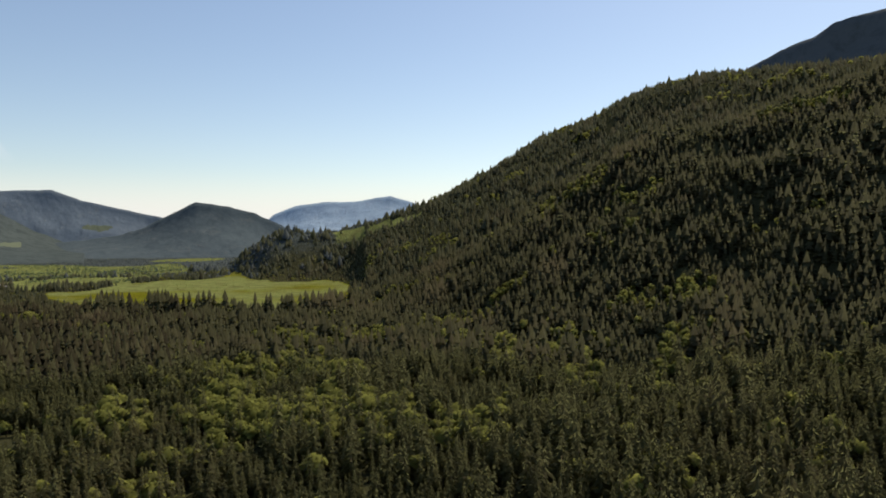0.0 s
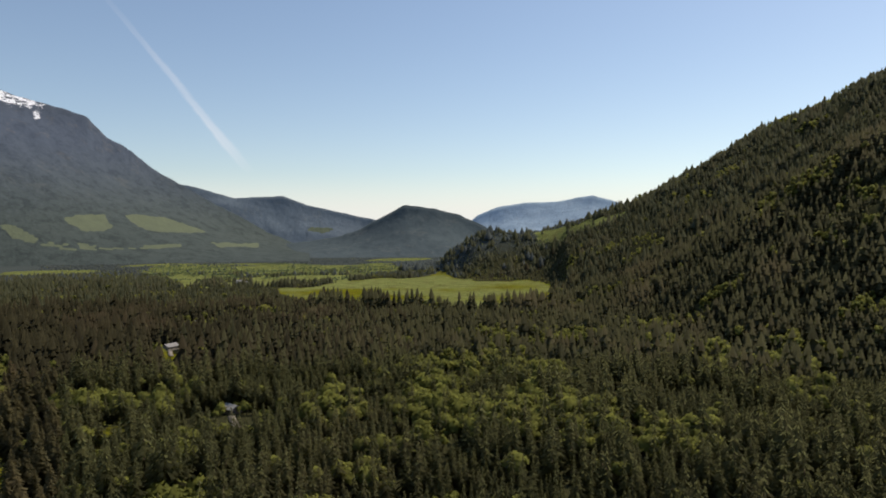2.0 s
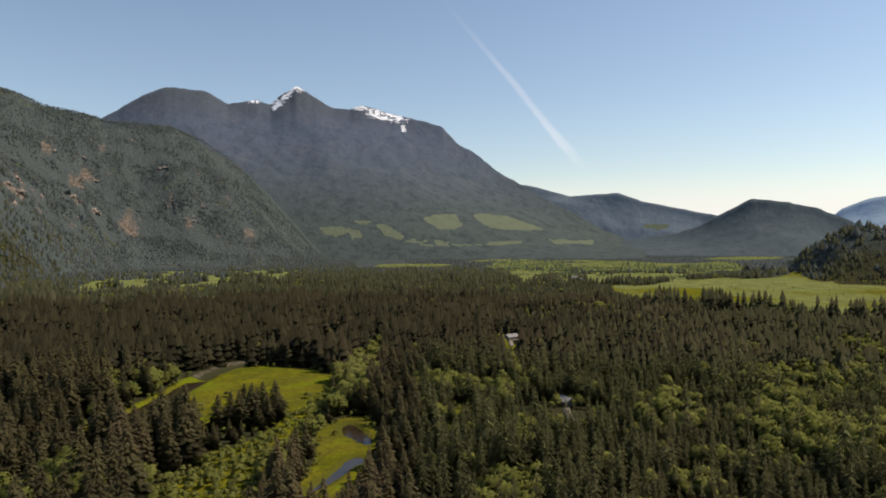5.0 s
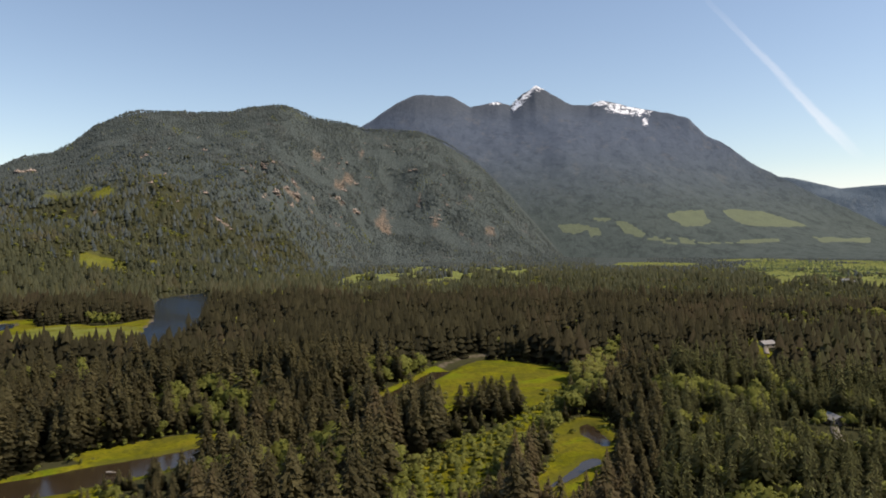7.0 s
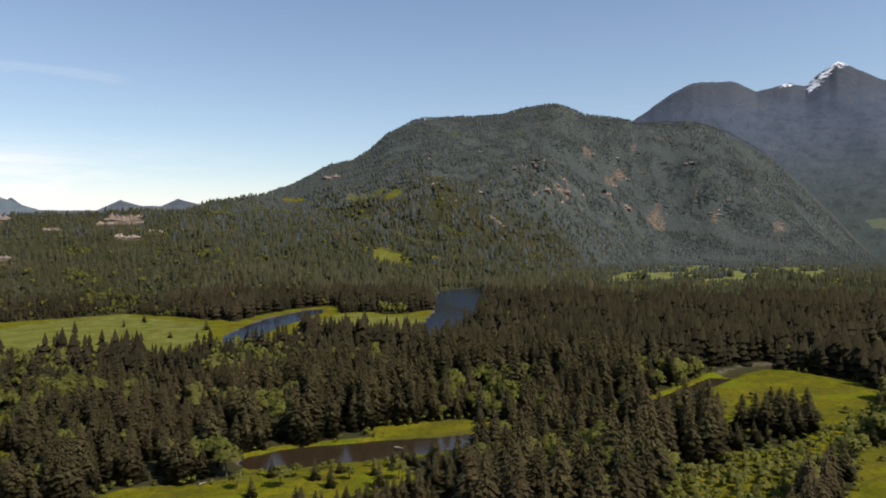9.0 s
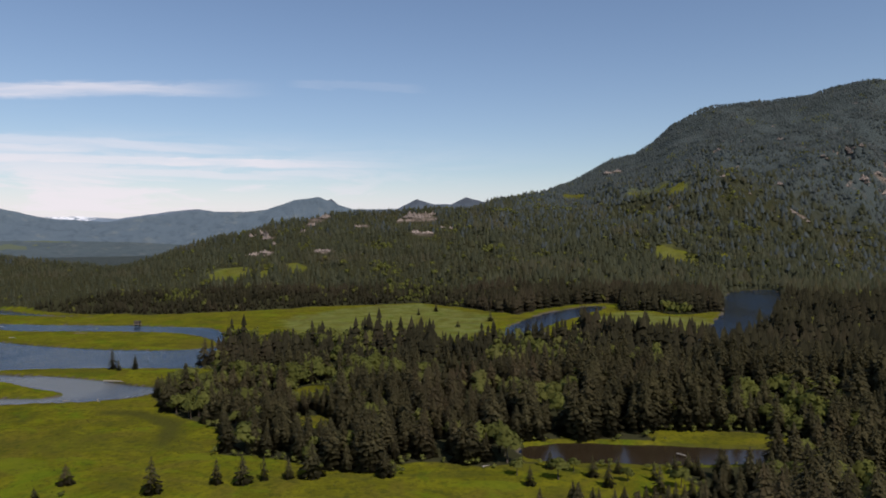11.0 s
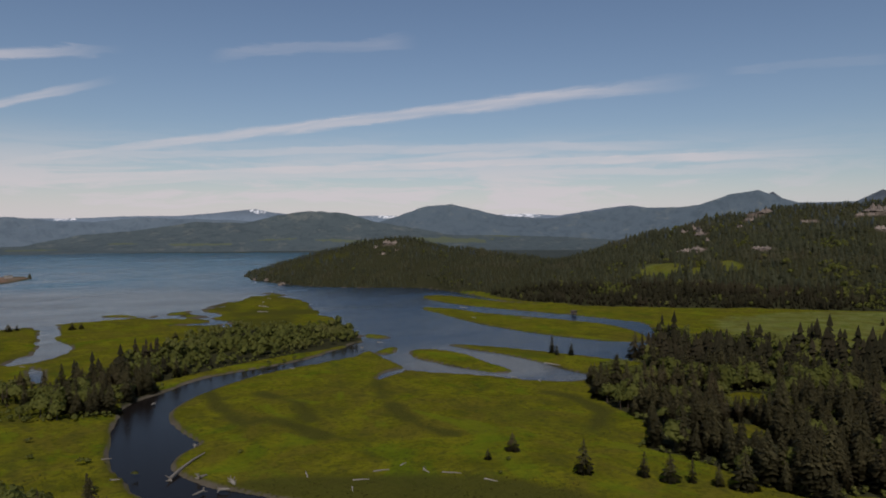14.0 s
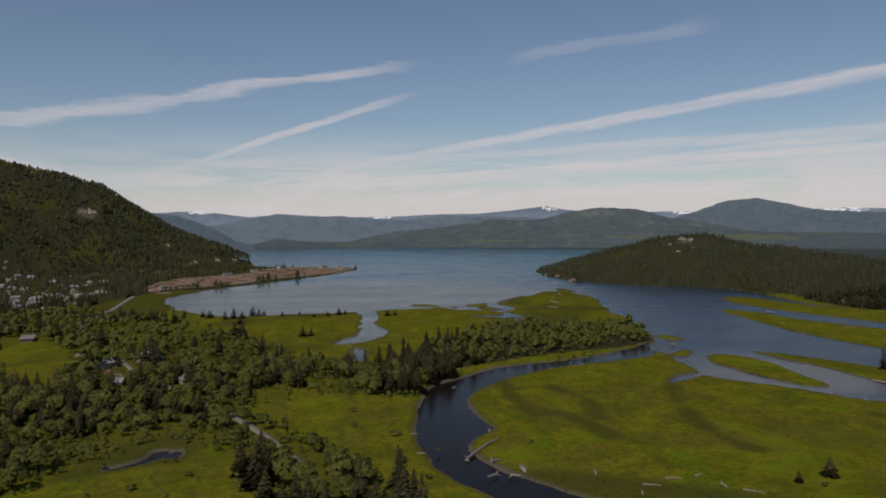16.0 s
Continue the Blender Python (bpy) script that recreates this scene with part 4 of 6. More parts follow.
def mountain(name, skyline, crest, foot, mat, label, rough=0.10, fields=(), rows=34, step=0.16, snows=(), spurs=(), farms=()):
    """A ridge with its skyline given by (bearing, height angle), rising from its foot, gullied on its flank."""
    k = np.array(sorted(skyline), float)
    az = np.arange(k[0, 0], k[-1, 0] + step / 2, step)
    e = np.interp(az, k[:, 0], k[:, 1]) + 0.06 * fbm(az * 100, az * 0, 60, 3, 3) * (1 if crest < 4600 else 0.5)
    s = np.concatenate([np.linspace(0, 1, rows), [1.0, 1.04, 1.10, 1.2]])
    S, A = np.meshgrid(s, az, indexing="ij")
    span = int(2.2 / step)

    def spread(v):
        return np.convolve(np.pad(v, span, mode="edge"), np.ones(2 * span + 1) / (2 * span + 1), "valid")
    low = np.pad(e, span, mode="edge")
    low = np.min(np.stack([low[i:i + len(e)] for i in range(2 * span + 1)]), 0)
    calm = spread(spread(low))
    sharp = np.clip(S, 0, 1) ** 7
    top = 100 + crest * np.tan(np.radians(e[None, :] * sharp + calm[None, :] * (1 - sharp)))
    d = foot + (crest - foot) * S
    x, y = -np.sin(np.radians(A)) * d, np.cos(np.radians(A)) * d
    gx, gy = x + 90 * fbm(x, y, 400, 3, 35), y + 90 * fbm(x, y, 400, 3, 36)
    gully = 0.75 - 1.6 * np.abs(fbm(gx, gy, 900, 5, 29)) + 0.5 * fbm(x, y, 160, 3, 33)
    rise = np.where(S <= 1, 0.8 * S + 0.2 * S ** 1.8, 1 - (S - 1) * 6.0)
    z = top * (rise + rough * gully * np.clip((S - 0.12) * 3, 0, 1) * np.clip((1 - S) * 5, 0, 1))
    for a0, a1, wide, amp in spurs:
        z = z + top * amp * np.exp(-((A - a1 - (a0 - a1) * S + 1.1 * fbm(S * 900 + a0 * 40, A * 20, 300, 3, 39)) / wide) ** 2) * np.clip(4 * S * (1 - S), 0, 1)
    view = np.degrees(np.arctan2(z - 100, d))
    field = np.zeros(S.shape)
    for fa, fe, wa, we, tilt in fields:
        u, v = (A - fa) / wa, (view - fe - tilt * (A - fa)) / we
        field = np.maximum(field, np.clip((1 - np.hypot(u, v) + 0.55 * fbm(A * 30, view * 60, 12, 4, 31)) * 6, 0, 1))
    for outline in farms:
        edge = outside(np.array(outline) * 20, A * 20, view * 20, 8.0) + 2.4 * fbm(A * 30, view * 60, 12, 4, 37)
        field = np.maximum(field, np.clip(0.5 - edge * 0.45, 0, 1))
    snow = np.zeros(S.shape)
    for fa, fe, wa, we, tilt in snows:
        snow = np.maximum(snow, np.clip(1.6 - 1.6 * np.hypot((A - fa) / wa, (view - fe - tilt * (A - fa)) / we), 0, 1))
    me = mesh_of(name, np.stack([x, y, np.maximum(z, -2)], -1).reshape(-1, 3), grid_tris(len(s), len(az)), mat, True, {"field": field.ravel(), "snow": snow.ravel()})
    return tagged(new(name, me), label, "mountain", kind="structure")


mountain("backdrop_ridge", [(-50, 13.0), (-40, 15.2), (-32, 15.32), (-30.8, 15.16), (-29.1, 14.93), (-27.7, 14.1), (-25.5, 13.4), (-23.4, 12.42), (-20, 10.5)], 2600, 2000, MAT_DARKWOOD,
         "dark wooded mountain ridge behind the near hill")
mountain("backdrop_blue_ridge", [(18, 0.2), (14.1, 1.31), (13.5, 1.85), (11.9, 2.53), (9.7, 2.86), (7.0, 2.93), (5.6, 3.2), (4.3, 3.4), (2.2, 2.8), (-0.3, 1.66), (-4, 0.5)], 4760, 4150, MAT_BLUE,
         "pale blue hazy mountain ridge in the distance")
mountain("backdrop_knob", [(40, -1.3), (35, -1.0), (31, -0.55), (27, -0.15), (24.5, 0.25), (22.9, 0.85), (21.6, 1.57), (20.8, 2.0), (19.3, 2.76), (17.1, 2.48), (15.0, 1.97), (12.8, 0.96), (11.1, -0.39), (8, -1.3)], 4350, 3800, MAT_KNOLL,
         "hazy blue-green wooded knoll at the end of the valley")
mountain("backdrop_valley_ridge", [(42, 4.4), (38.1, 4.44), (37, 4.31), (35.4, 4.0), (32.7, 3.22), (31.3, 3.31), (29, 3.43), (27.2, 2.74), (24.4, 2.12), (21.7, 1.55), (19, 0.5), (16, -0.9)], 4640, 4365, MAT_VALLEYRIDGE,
         "hazy blue-green wooded ridge beyond the farmland", fields=[(26.2, 0.75, 1.0, 0.22, 0.0), (30, -0.55, 3.0, 0.10, 0.0), (24, -0.8, 3.0, 0.08, 0.0), (33, -0.2, 2.0, 0.07, 0.0), (20, -0.6, 2.0, 0.07, 0.0)])
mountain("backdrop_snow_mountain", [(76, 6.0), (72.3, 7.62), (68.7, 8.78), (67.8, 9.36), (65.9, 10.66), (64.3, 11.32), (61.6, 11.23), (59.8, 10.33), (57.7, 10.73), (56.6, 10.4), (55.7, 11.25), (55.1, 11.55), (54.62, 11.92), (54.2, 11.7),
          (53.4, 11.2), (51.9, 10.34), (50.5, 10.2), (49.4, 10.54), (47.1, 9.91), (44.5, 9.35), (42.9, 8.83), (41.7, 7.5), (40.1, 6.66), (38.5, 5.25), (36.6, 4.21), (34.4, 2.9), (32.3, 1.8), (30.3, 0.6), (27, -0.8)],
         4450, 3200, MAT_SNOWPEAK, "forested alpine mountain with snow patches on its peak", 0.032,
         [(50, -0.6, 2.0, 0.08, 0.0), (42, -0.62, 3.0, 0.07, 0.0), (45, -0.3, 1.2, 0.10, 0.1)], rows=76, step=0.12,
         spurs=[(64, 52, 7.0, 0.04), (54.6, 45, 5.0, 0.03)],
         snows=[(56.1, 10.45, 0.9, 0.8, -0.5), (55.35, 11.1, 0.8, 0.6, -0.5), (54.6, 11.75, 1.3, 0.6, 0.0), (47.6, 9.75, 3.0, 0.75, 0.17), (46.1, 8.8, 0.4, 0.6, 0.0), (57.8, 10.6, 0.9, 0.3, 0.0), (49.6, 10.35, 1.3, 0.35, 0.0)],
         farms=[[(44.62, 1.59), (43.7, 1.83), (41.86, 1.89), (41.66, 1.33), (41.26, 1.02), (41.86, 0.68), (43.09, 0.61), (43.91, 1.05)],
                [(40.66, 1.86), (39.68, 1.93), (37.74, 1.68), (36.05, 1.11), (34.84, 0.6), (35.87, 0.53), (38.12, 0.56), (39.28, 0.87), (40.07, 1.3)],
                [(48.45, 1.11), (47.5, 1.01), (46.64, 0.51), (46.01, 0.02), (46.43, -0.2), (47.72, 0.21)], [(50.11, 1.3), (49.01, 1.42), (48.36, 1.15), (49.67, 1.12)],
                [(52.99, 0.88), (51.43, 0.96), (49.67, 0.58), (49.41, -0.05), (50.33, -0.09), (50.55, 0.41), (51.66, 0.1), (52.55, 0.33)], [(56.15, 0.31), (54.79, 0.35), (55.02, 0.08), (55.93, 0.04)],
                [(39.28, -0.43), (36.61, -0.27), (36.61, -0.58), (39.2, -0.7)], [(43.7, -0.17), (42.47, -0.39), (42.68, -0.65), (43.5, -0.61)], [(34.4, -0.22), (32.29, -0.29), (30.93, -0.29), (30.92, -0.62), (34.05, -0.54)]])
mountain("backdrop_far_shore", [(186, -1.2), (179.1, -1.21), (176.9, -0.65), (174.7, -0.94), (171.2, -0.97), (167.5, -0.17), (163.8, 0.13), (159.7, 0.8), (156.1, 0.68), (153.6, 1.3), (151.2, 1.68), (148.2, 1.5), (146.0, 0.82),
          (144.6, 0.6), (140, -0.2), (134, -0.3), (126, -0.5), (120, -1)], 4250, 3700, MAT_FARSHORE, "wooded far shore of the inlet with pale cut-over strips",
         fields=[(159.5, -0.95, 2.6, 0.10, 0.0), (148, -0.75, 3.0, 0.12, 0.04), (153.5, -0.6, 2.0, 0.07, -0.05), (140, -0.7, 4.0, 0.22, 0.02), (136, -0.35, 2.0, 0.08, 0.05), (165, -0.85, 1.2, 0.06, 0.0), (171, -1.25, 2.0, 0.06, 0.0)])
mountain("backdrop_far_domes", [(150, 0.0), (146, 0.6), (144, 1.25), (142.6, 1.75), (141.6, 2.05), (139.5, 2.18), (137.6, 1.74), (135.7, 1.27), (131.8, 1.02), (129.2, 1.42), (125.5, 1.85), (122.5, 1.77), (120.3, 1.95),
          (118.2, 2.7), (116.2, 2.97), (114.6, 2.35), (112, 1.5), (108, 0.5)], 4500, 4050, MAT_HAZEWOOD, "hazy blue-green rounded hills beyond the inlet")
mountain("backdrop_inlet_ridge", [(194, 1.6), (185.9, 1.38), (184.2, 1.09), (182.7, 0.62), (181.2, -0.09), (179.9, -0.93), (178.5, -1.25)], 3950, 3450, MAT_HAZEWOOD, "hazy blue-green wooded ridge beside the inlet")
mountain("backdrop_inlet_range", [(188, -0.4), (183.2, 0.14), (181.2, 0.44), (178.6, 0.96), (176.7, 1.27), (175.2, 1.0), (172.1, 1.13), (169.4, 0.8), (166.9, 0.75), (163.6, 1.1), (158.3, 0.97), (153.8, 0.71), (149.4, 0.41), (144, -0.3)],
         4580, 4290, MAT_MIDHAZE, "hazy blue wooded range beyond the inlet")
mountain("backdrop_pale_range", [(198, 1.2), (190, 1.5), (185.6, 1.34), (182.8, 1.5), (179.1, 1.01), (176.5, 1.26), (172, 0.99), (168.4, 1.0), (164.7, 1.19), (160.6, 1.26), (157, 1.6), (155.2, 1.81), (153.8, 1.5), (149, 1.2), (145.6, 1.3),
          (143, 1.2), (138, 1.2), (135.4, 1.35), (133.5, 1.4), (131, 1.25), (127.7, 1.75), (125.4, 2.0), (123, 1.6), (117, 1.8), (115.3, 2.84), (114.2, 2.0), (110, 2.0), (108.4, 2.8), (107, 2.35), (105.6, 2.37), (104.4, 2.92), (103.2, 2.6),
          (100.9, 2.0), (98, 1.5)], 4860, 4600, MAT_PALE, "hazy pale blue snow-flecked range on the horizon",
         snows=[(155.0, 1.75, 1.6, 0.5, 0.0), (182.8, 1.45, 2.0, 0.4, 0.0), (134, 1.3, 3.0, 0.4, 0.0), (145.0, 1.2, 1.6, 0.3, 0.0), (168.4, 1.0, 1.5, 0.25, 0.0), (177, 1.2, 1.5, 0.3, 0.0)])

# ---- trees ----


def fir_shape(seed, levels, around, quad=True, wide=0.17, bare=0.06, trunk=True):
    """A fir one metre tall: whorls of drooping branches round a thin trunk. Returns points, triangles and the trunk's triangle count."""
    rng = np.random.default_rng(seed)
    v, f = [], []
    if trunk:
        for k in range(3):
            a = k * 2.094
            v.append((0.012 * math.cos(a), 0.012 * math.sin(a), 0.0))
        v.append((0, 0, 0.9))
        f += [(0, 1, 3), (1, 2, 3), (2, 0, 3)]
    wood = len(f)
    for i in range(levels):
        h = bare + (1 - bare) * (i + rng.uniform(-0.3, 0.3)) / levels
        h = min(max(h, 0.02), 0.97)
        reach = wide * (1 - h) ** 0.8 * rng.uniform(0.85, 1.12) + 0.006
        turn = rng.uniform(0, 6.28)
        for j in range(around):
            a = turn + 6.283 * j / around + rng.uniform(-0.25, 0.25)
            L = reach * rng.uniform(0.65, 1.25)
            drop = L * rng.uniform(0.2, 0.55)
            half = L * rng.uniform(0.12, 0.23) * (1.0 if quad else 1.4) + 0.004
            c, s = math.cos(a), math.sin(a)
            up = 0.7 / levels * rng.uniform(0.6, 1.4)
            b = len(v)
            mean, h = h, min(max(h + rng.uniform(-0.7, 0.7) / levels, 0.02), 0.97)
            v.append((0, 0, h + up))
            if quad:
                v.append((L * c - half * s, L * s + half * c, h - drop * rng.uniform(0.6, 1.0)))
                v.append((L * c + half * s, L * s - half * c, h - drop * rng.uniform(0.6, 1.0)))
                f.append((b, b + 2, b + 1))
            else:
                half *= 1.5
                v.append((L * c - half * s, L * s + half * c, h - drop))
                v.append((L * c + half * s, L * s - half * c, h - drop))
                f.append((b, b + 2, b + 1))
            h = mean
    b = len(v)
    v += [(0.012, 0, 0.93), (-0.006, 0.01, 0.93), (-0.006, -0.01, 0.93), (0, 0, 1.0)]
    f += [(b, b + 1, b + 3), (b + 1, b + 2, b + 3), (b + 2, b, b + 3)]
    return np.array(v), np.array(f), wood


def cone_shape(seed, tiers, sides, wide=0.17):
    """A far fir: ragged stacked cones."""
    rng = np.random.default_rng(seed)
    v, f = [], []
    for t in range(tiers):
        base, top = t / tiers * 0.8, 1.0 if t == tiers - 1 else (t + 1.35) / tiers * 0.8
        b = len(v)
        for j in range(sides):
            a = 6.283 * (j + rng.uniform(-0.2, 0.2)) / sides
            r = wide * (1 - base) * rng.uniform(0.7, 1.25)
            v.append((r * math.cos(a), r * math.sin(a), base + rng.uniform(-0.04, 0.05)))
        v.append((0, 0, top))
        f += [(b + j, b + (j + 1) % sides, b + sides) for j in range(sides)]
    return np.array(v), np.array(f), 0


def leafy_shape(seed, lobes, leaves, size, squat=1.0, trunk=True):
    """A broad-leaved tree one metre tall: leaf clumps scattered over several lobes on a forked trunk."""
    rng = np.random.default_rng(seed)
    v, f = [], []
    centres = []
    for i in range(lobes):
        a, r = 6.283 * i / lobes + rng.uniform(-0.5, 0.5), rng.uniform(0.1, 0.24) * squat if i else 0.0
        centres.append(np.array((r * math.cos(a), r * math.sin(a), rng.uniform(0.42, 0.72) if i else 0.74)))
    if trunk:
        for c in centres[:3]:
            b = len(v)
            v += [(0.018, 0, 0), (-0.009, 0.016, 0), (-0.009, -0.016, 0), tuple(c)]
            f += [(b, b + 1, b + 3), (b + 1, b + 2, b + 3), (b + 2, b, b + 3)]
    wood = len(f)
    for c in centres:
        b = len(v)
        for n in ((1, 0, 0), (0, 1, 0), (-1, 0, 0), (0, -1, 0), (0, 0, 1), (0, 0, -1)):
            k = rng.uniform(0.75, 0.95)
            v.append((c[0] + n[0] * 0.2 * squat * k, c[1] + n[1] * 0.2 * squat * k, c[2] + n[2] * 0.22 * k))
        for i in range(4):
            f += [(b + i, b + (i + 1) % 4, b + 4), (b + (i + 1) % 4, b + i, b + 5)]
    for i in range(leaves):
        c = centres[i % lobes]
        n = rng.normal(size=3)
        n[2] = abs(n[2]) * 0.9 - 0.25
        n /= np.linalg.norm(n)
        p = c + n * np.array((0.2 * squat, 0.2 * squat, 0.24)) * rng.uniform(0.75, 1.1)
        n = n + rng.normal(size=3) * 0.45
        n /= np.linalg.norm(n)
        u = np.cross(n, rng.normal(size=3))
        u /= np.linalg.norm(u)
        w = np.cross(n, u)
        s = size * rng.uniform(0.6, 1.4)
        b = len(v)
        v += [tuple(p + u * s), tuple(p + w * s * 0.8 + n * s * 0.2), tuple(p - u * s), tuple(p - w * s * 0.8 - n * s * 0.15)]
        f += [(b, b + 1, b + 2), (b, b + 2, b + 3)]
    v = np.array(v)
    v[:, 2] = np.maximum(v[:, 2], 0.0)
    return v, np.array(f), wood


def snag_shape(seed):
    """A dead tree: bare trunk with thin broken branches."""
    v, f, wood = fir_shape(seed, 8, 4, False, 0.10, 0.25)
    return v, f, wood


def crown_normals(v, lift=0.35):
    """Normals that point out of the crown as a whole, so that it is shaded like a soft mass."""
    n = np.column_stack([v[:, 0], v[:, 1], (v[:, 2] - 0.45) * 0.55]) + 1e-5
    n = n / np.linalg.norm(n, axis=1)[:, None]
    n[:, 2] += lift
    return n / np.linalg.norm(n, axis=1)[:, None]


def grove(name, shapes, x, y, z, tall, broad, mat, label, tint=None, category="forest"):
    """Many trees in one mesh, drawn from a few shapes."""
    n = len(x)
    if not n:
        return None
    pick, spin = RNG.integers(0, len(shapes), n), RNG.uniform(0, 6.283, n)
    tint = RNG.uniform(0, 1, n) if tint is None else tint
    V, F, K, N, base = [], [], [], [], 0
    M = []
    for k, (sv, sf, wood) in enumerate(shapes):
        w = np.where(pick == k)[0]
        if not len(w):
            continue
        c, s, t, b = np.cos(spin[w]), np.sin(spin[w]), tall[w], (tall * broad)[w]
        px = (sv[None, :, 0] * c[:, None] - sv[None, :, 1] * s[:, None]) * b[:, None] + x[w][:, None]
        py = (sv[None, :, 0] * s[:, None] + sv[None, :, 1] * c[:, None]) * b[:, None] + y[w][:, None]
        pz = sv[None, :, 2] * t[:, None] + z[w][:, None]
        V.append(np.stack([px, py, pz], -1).reshape(-1, 3))
        nv = crown_normals(sv, 0.35 if len(sf) > 30 else 0.9 if len(sf) > 15 else 1.0)
        N.append(np.stack([nv[None, :, 0] * c[:, None] - nv[None, :, 1] * s[:, None], nv[None, :, 0] * s[:, None] + nv[None, :, 1] * c[:, None],
                           np.broadcast_to(nv[None, :, 2], px.shape)], -1).reshape(-1, 3))
        F.append((sf[None] + (np.arange(len(w)) * len(sv))[:, None, None] + base).reshape(-1, 3))
        K.append(np.repeat(tint[w], len(sv)))
        M.append(np.tile((np.arange(len(sf)) < wood).astype(np.int32), len(w)))
        base += len(w) * len(sv)
    me = mesh_of(name, np.concatenate(V), np.concatenate(F), [mat, MAT_BARK], True, {"tint": np.concatenate(K)}, np.concatenate(M))
    me.normals_split_custom_set_from_vertices(np.concatenate(N))
    return tagged(new(name, me), label, category, kind="stuff")


FIR_NEAR = [fir_shape(s, n, m, True, w) for s, w, n, m in ((1, 0.25, 25, 13), (2, 0.30, 24, 14), (3, 0.21, 27, 11), (4, 0.27, 23, 14), (5, 0.29, 23, 14))]
FIR_YOUNG = [fir_shape(s, n, m, True, w) for s, w, n, m in ((6, 0.22, 15, 8), (7, 0.26, 14, 8), (8, 0.18, 16, 7), (9, 0.24, 13, 8))]
FIR_MID = [cone_shape(s, n, 5, w) for s, n, w in ((11, 5, 0.27), (12, 4, 0.31), (13, 6, 0.24), (14, 5, 0.29))]
FIR_FAR = [cone_shape(s, 2, 5, w) for s, w in ((21, 0.25), (22, 0.30), (23, 0.22))]
FIR_LAST = [cone_shape(s, 1, 4, w) for s, w in ((31, 0.24), (32, 0.28))]
LEAFY_NEAR = [leafy_shape(s, 5, 100, 0.072) for s in (41, 42, 43)]
LEAFY_MID = [leafy_shape(s, 3, 16, 0.12, trunk=False) for s in (51, 52)]
LEAFY_FAR = [leafy_shape(s, 2, 5, 0.22, trunk=False) for s in (61, 62)]
SHRUB_NEAR = [leafy_shape(s, 2, 14, 0.16, 1.9, False) for s in (71, 72)]
SNAGS = [snag_shape(s) for s in (81, 82)]

IN_VIEW = (-36.0, 199.0)


def scatter(r0, r1, step, sector=IN_VIEW):
    """Jittered stand of trunks between two distances."""
    g = np.arange(-r1, r1, step)
    x, y = (c.ravel() for c in np.meshgrid(g, g))
    x, y = x + RNG.uniform(-0.48, 0.48, x.shape) * step, y + RNG.uniform(-0.48, 0.48, x.shape) * step
    d, a = np.hypot(x, y), azimuth(x, y)
    keep = (d >= r0) & (d < r1) & (a > sector[0]) & (a < sector[1])
    return x[keep], y[keep]


def wooded(x, y):
    """True where trees stand."""
    wet, meadow, _, _, mud, rock = land_cover(x, y)
    free = (wet > 3.5) & (meadow < 0.3) & (rock < 0.25)
    free &= np.hypot(x + 324, y + 492) > 32
    free &= within([LOG_YARD, LAWN], x, y, 4, 4) < 0.3
    a, d = azimuth(x, y), np.hypot(x, y)
    free &= ~((a > 164) & (a < 183) & (d > 1150) & (d < 2300) & (height(x, y) < 3.0) & (value_noise(x / 22, y / 22, 99) < 0.74))
    hedge = (np.hypot(x, y) > 1100) & (x < -820) & (value_noise(x / 45, y / 45, 95) > 0.66) & (value_noise(x / 300, y / 300, 96) > 0.3)
    free |= hedge & (wet > 20) & (meadow >= 0.3)
    for cx, cy, _, w, _ in BLUFF_SPOTS:
        r = math.hypot(cx, cy)
        ux, uy = cx / r, cy / r
        deep, side = (x - cx) * ux + (y - cy) * uy, np.abs(-(x - cx) * uy + (y - cy) * ux)
        free &= ~((deep > -34) & (deep < 12) & (side < w * 0.5))
    for gx, gy, r in GLADES:
        free &= np.hypot((x - gx), (y - gy)) > r
    for line in ROADS:
        open_bit = np.minimum(np.hypot(x - 76, y + 535), np.minimum(np.hypot(x + 25, y + 298), np.hypot(x + 11, y + 345) + 14))
        free &= off_line(line, x, y) > np.where(open_bit < 26, 6.5, 2.2)
    grown = value_noise(x / 60, y / 60, 93) > 0.42
    free &= (within(PLANTATION, x, y, 20, 40) < 0.5) | grown
    town = within([TOWN], x, y, 10, 15) > 0.5
    free &= ~(town & (value_noise(x / 14, y / 14, 91) < 0.5))
    return free


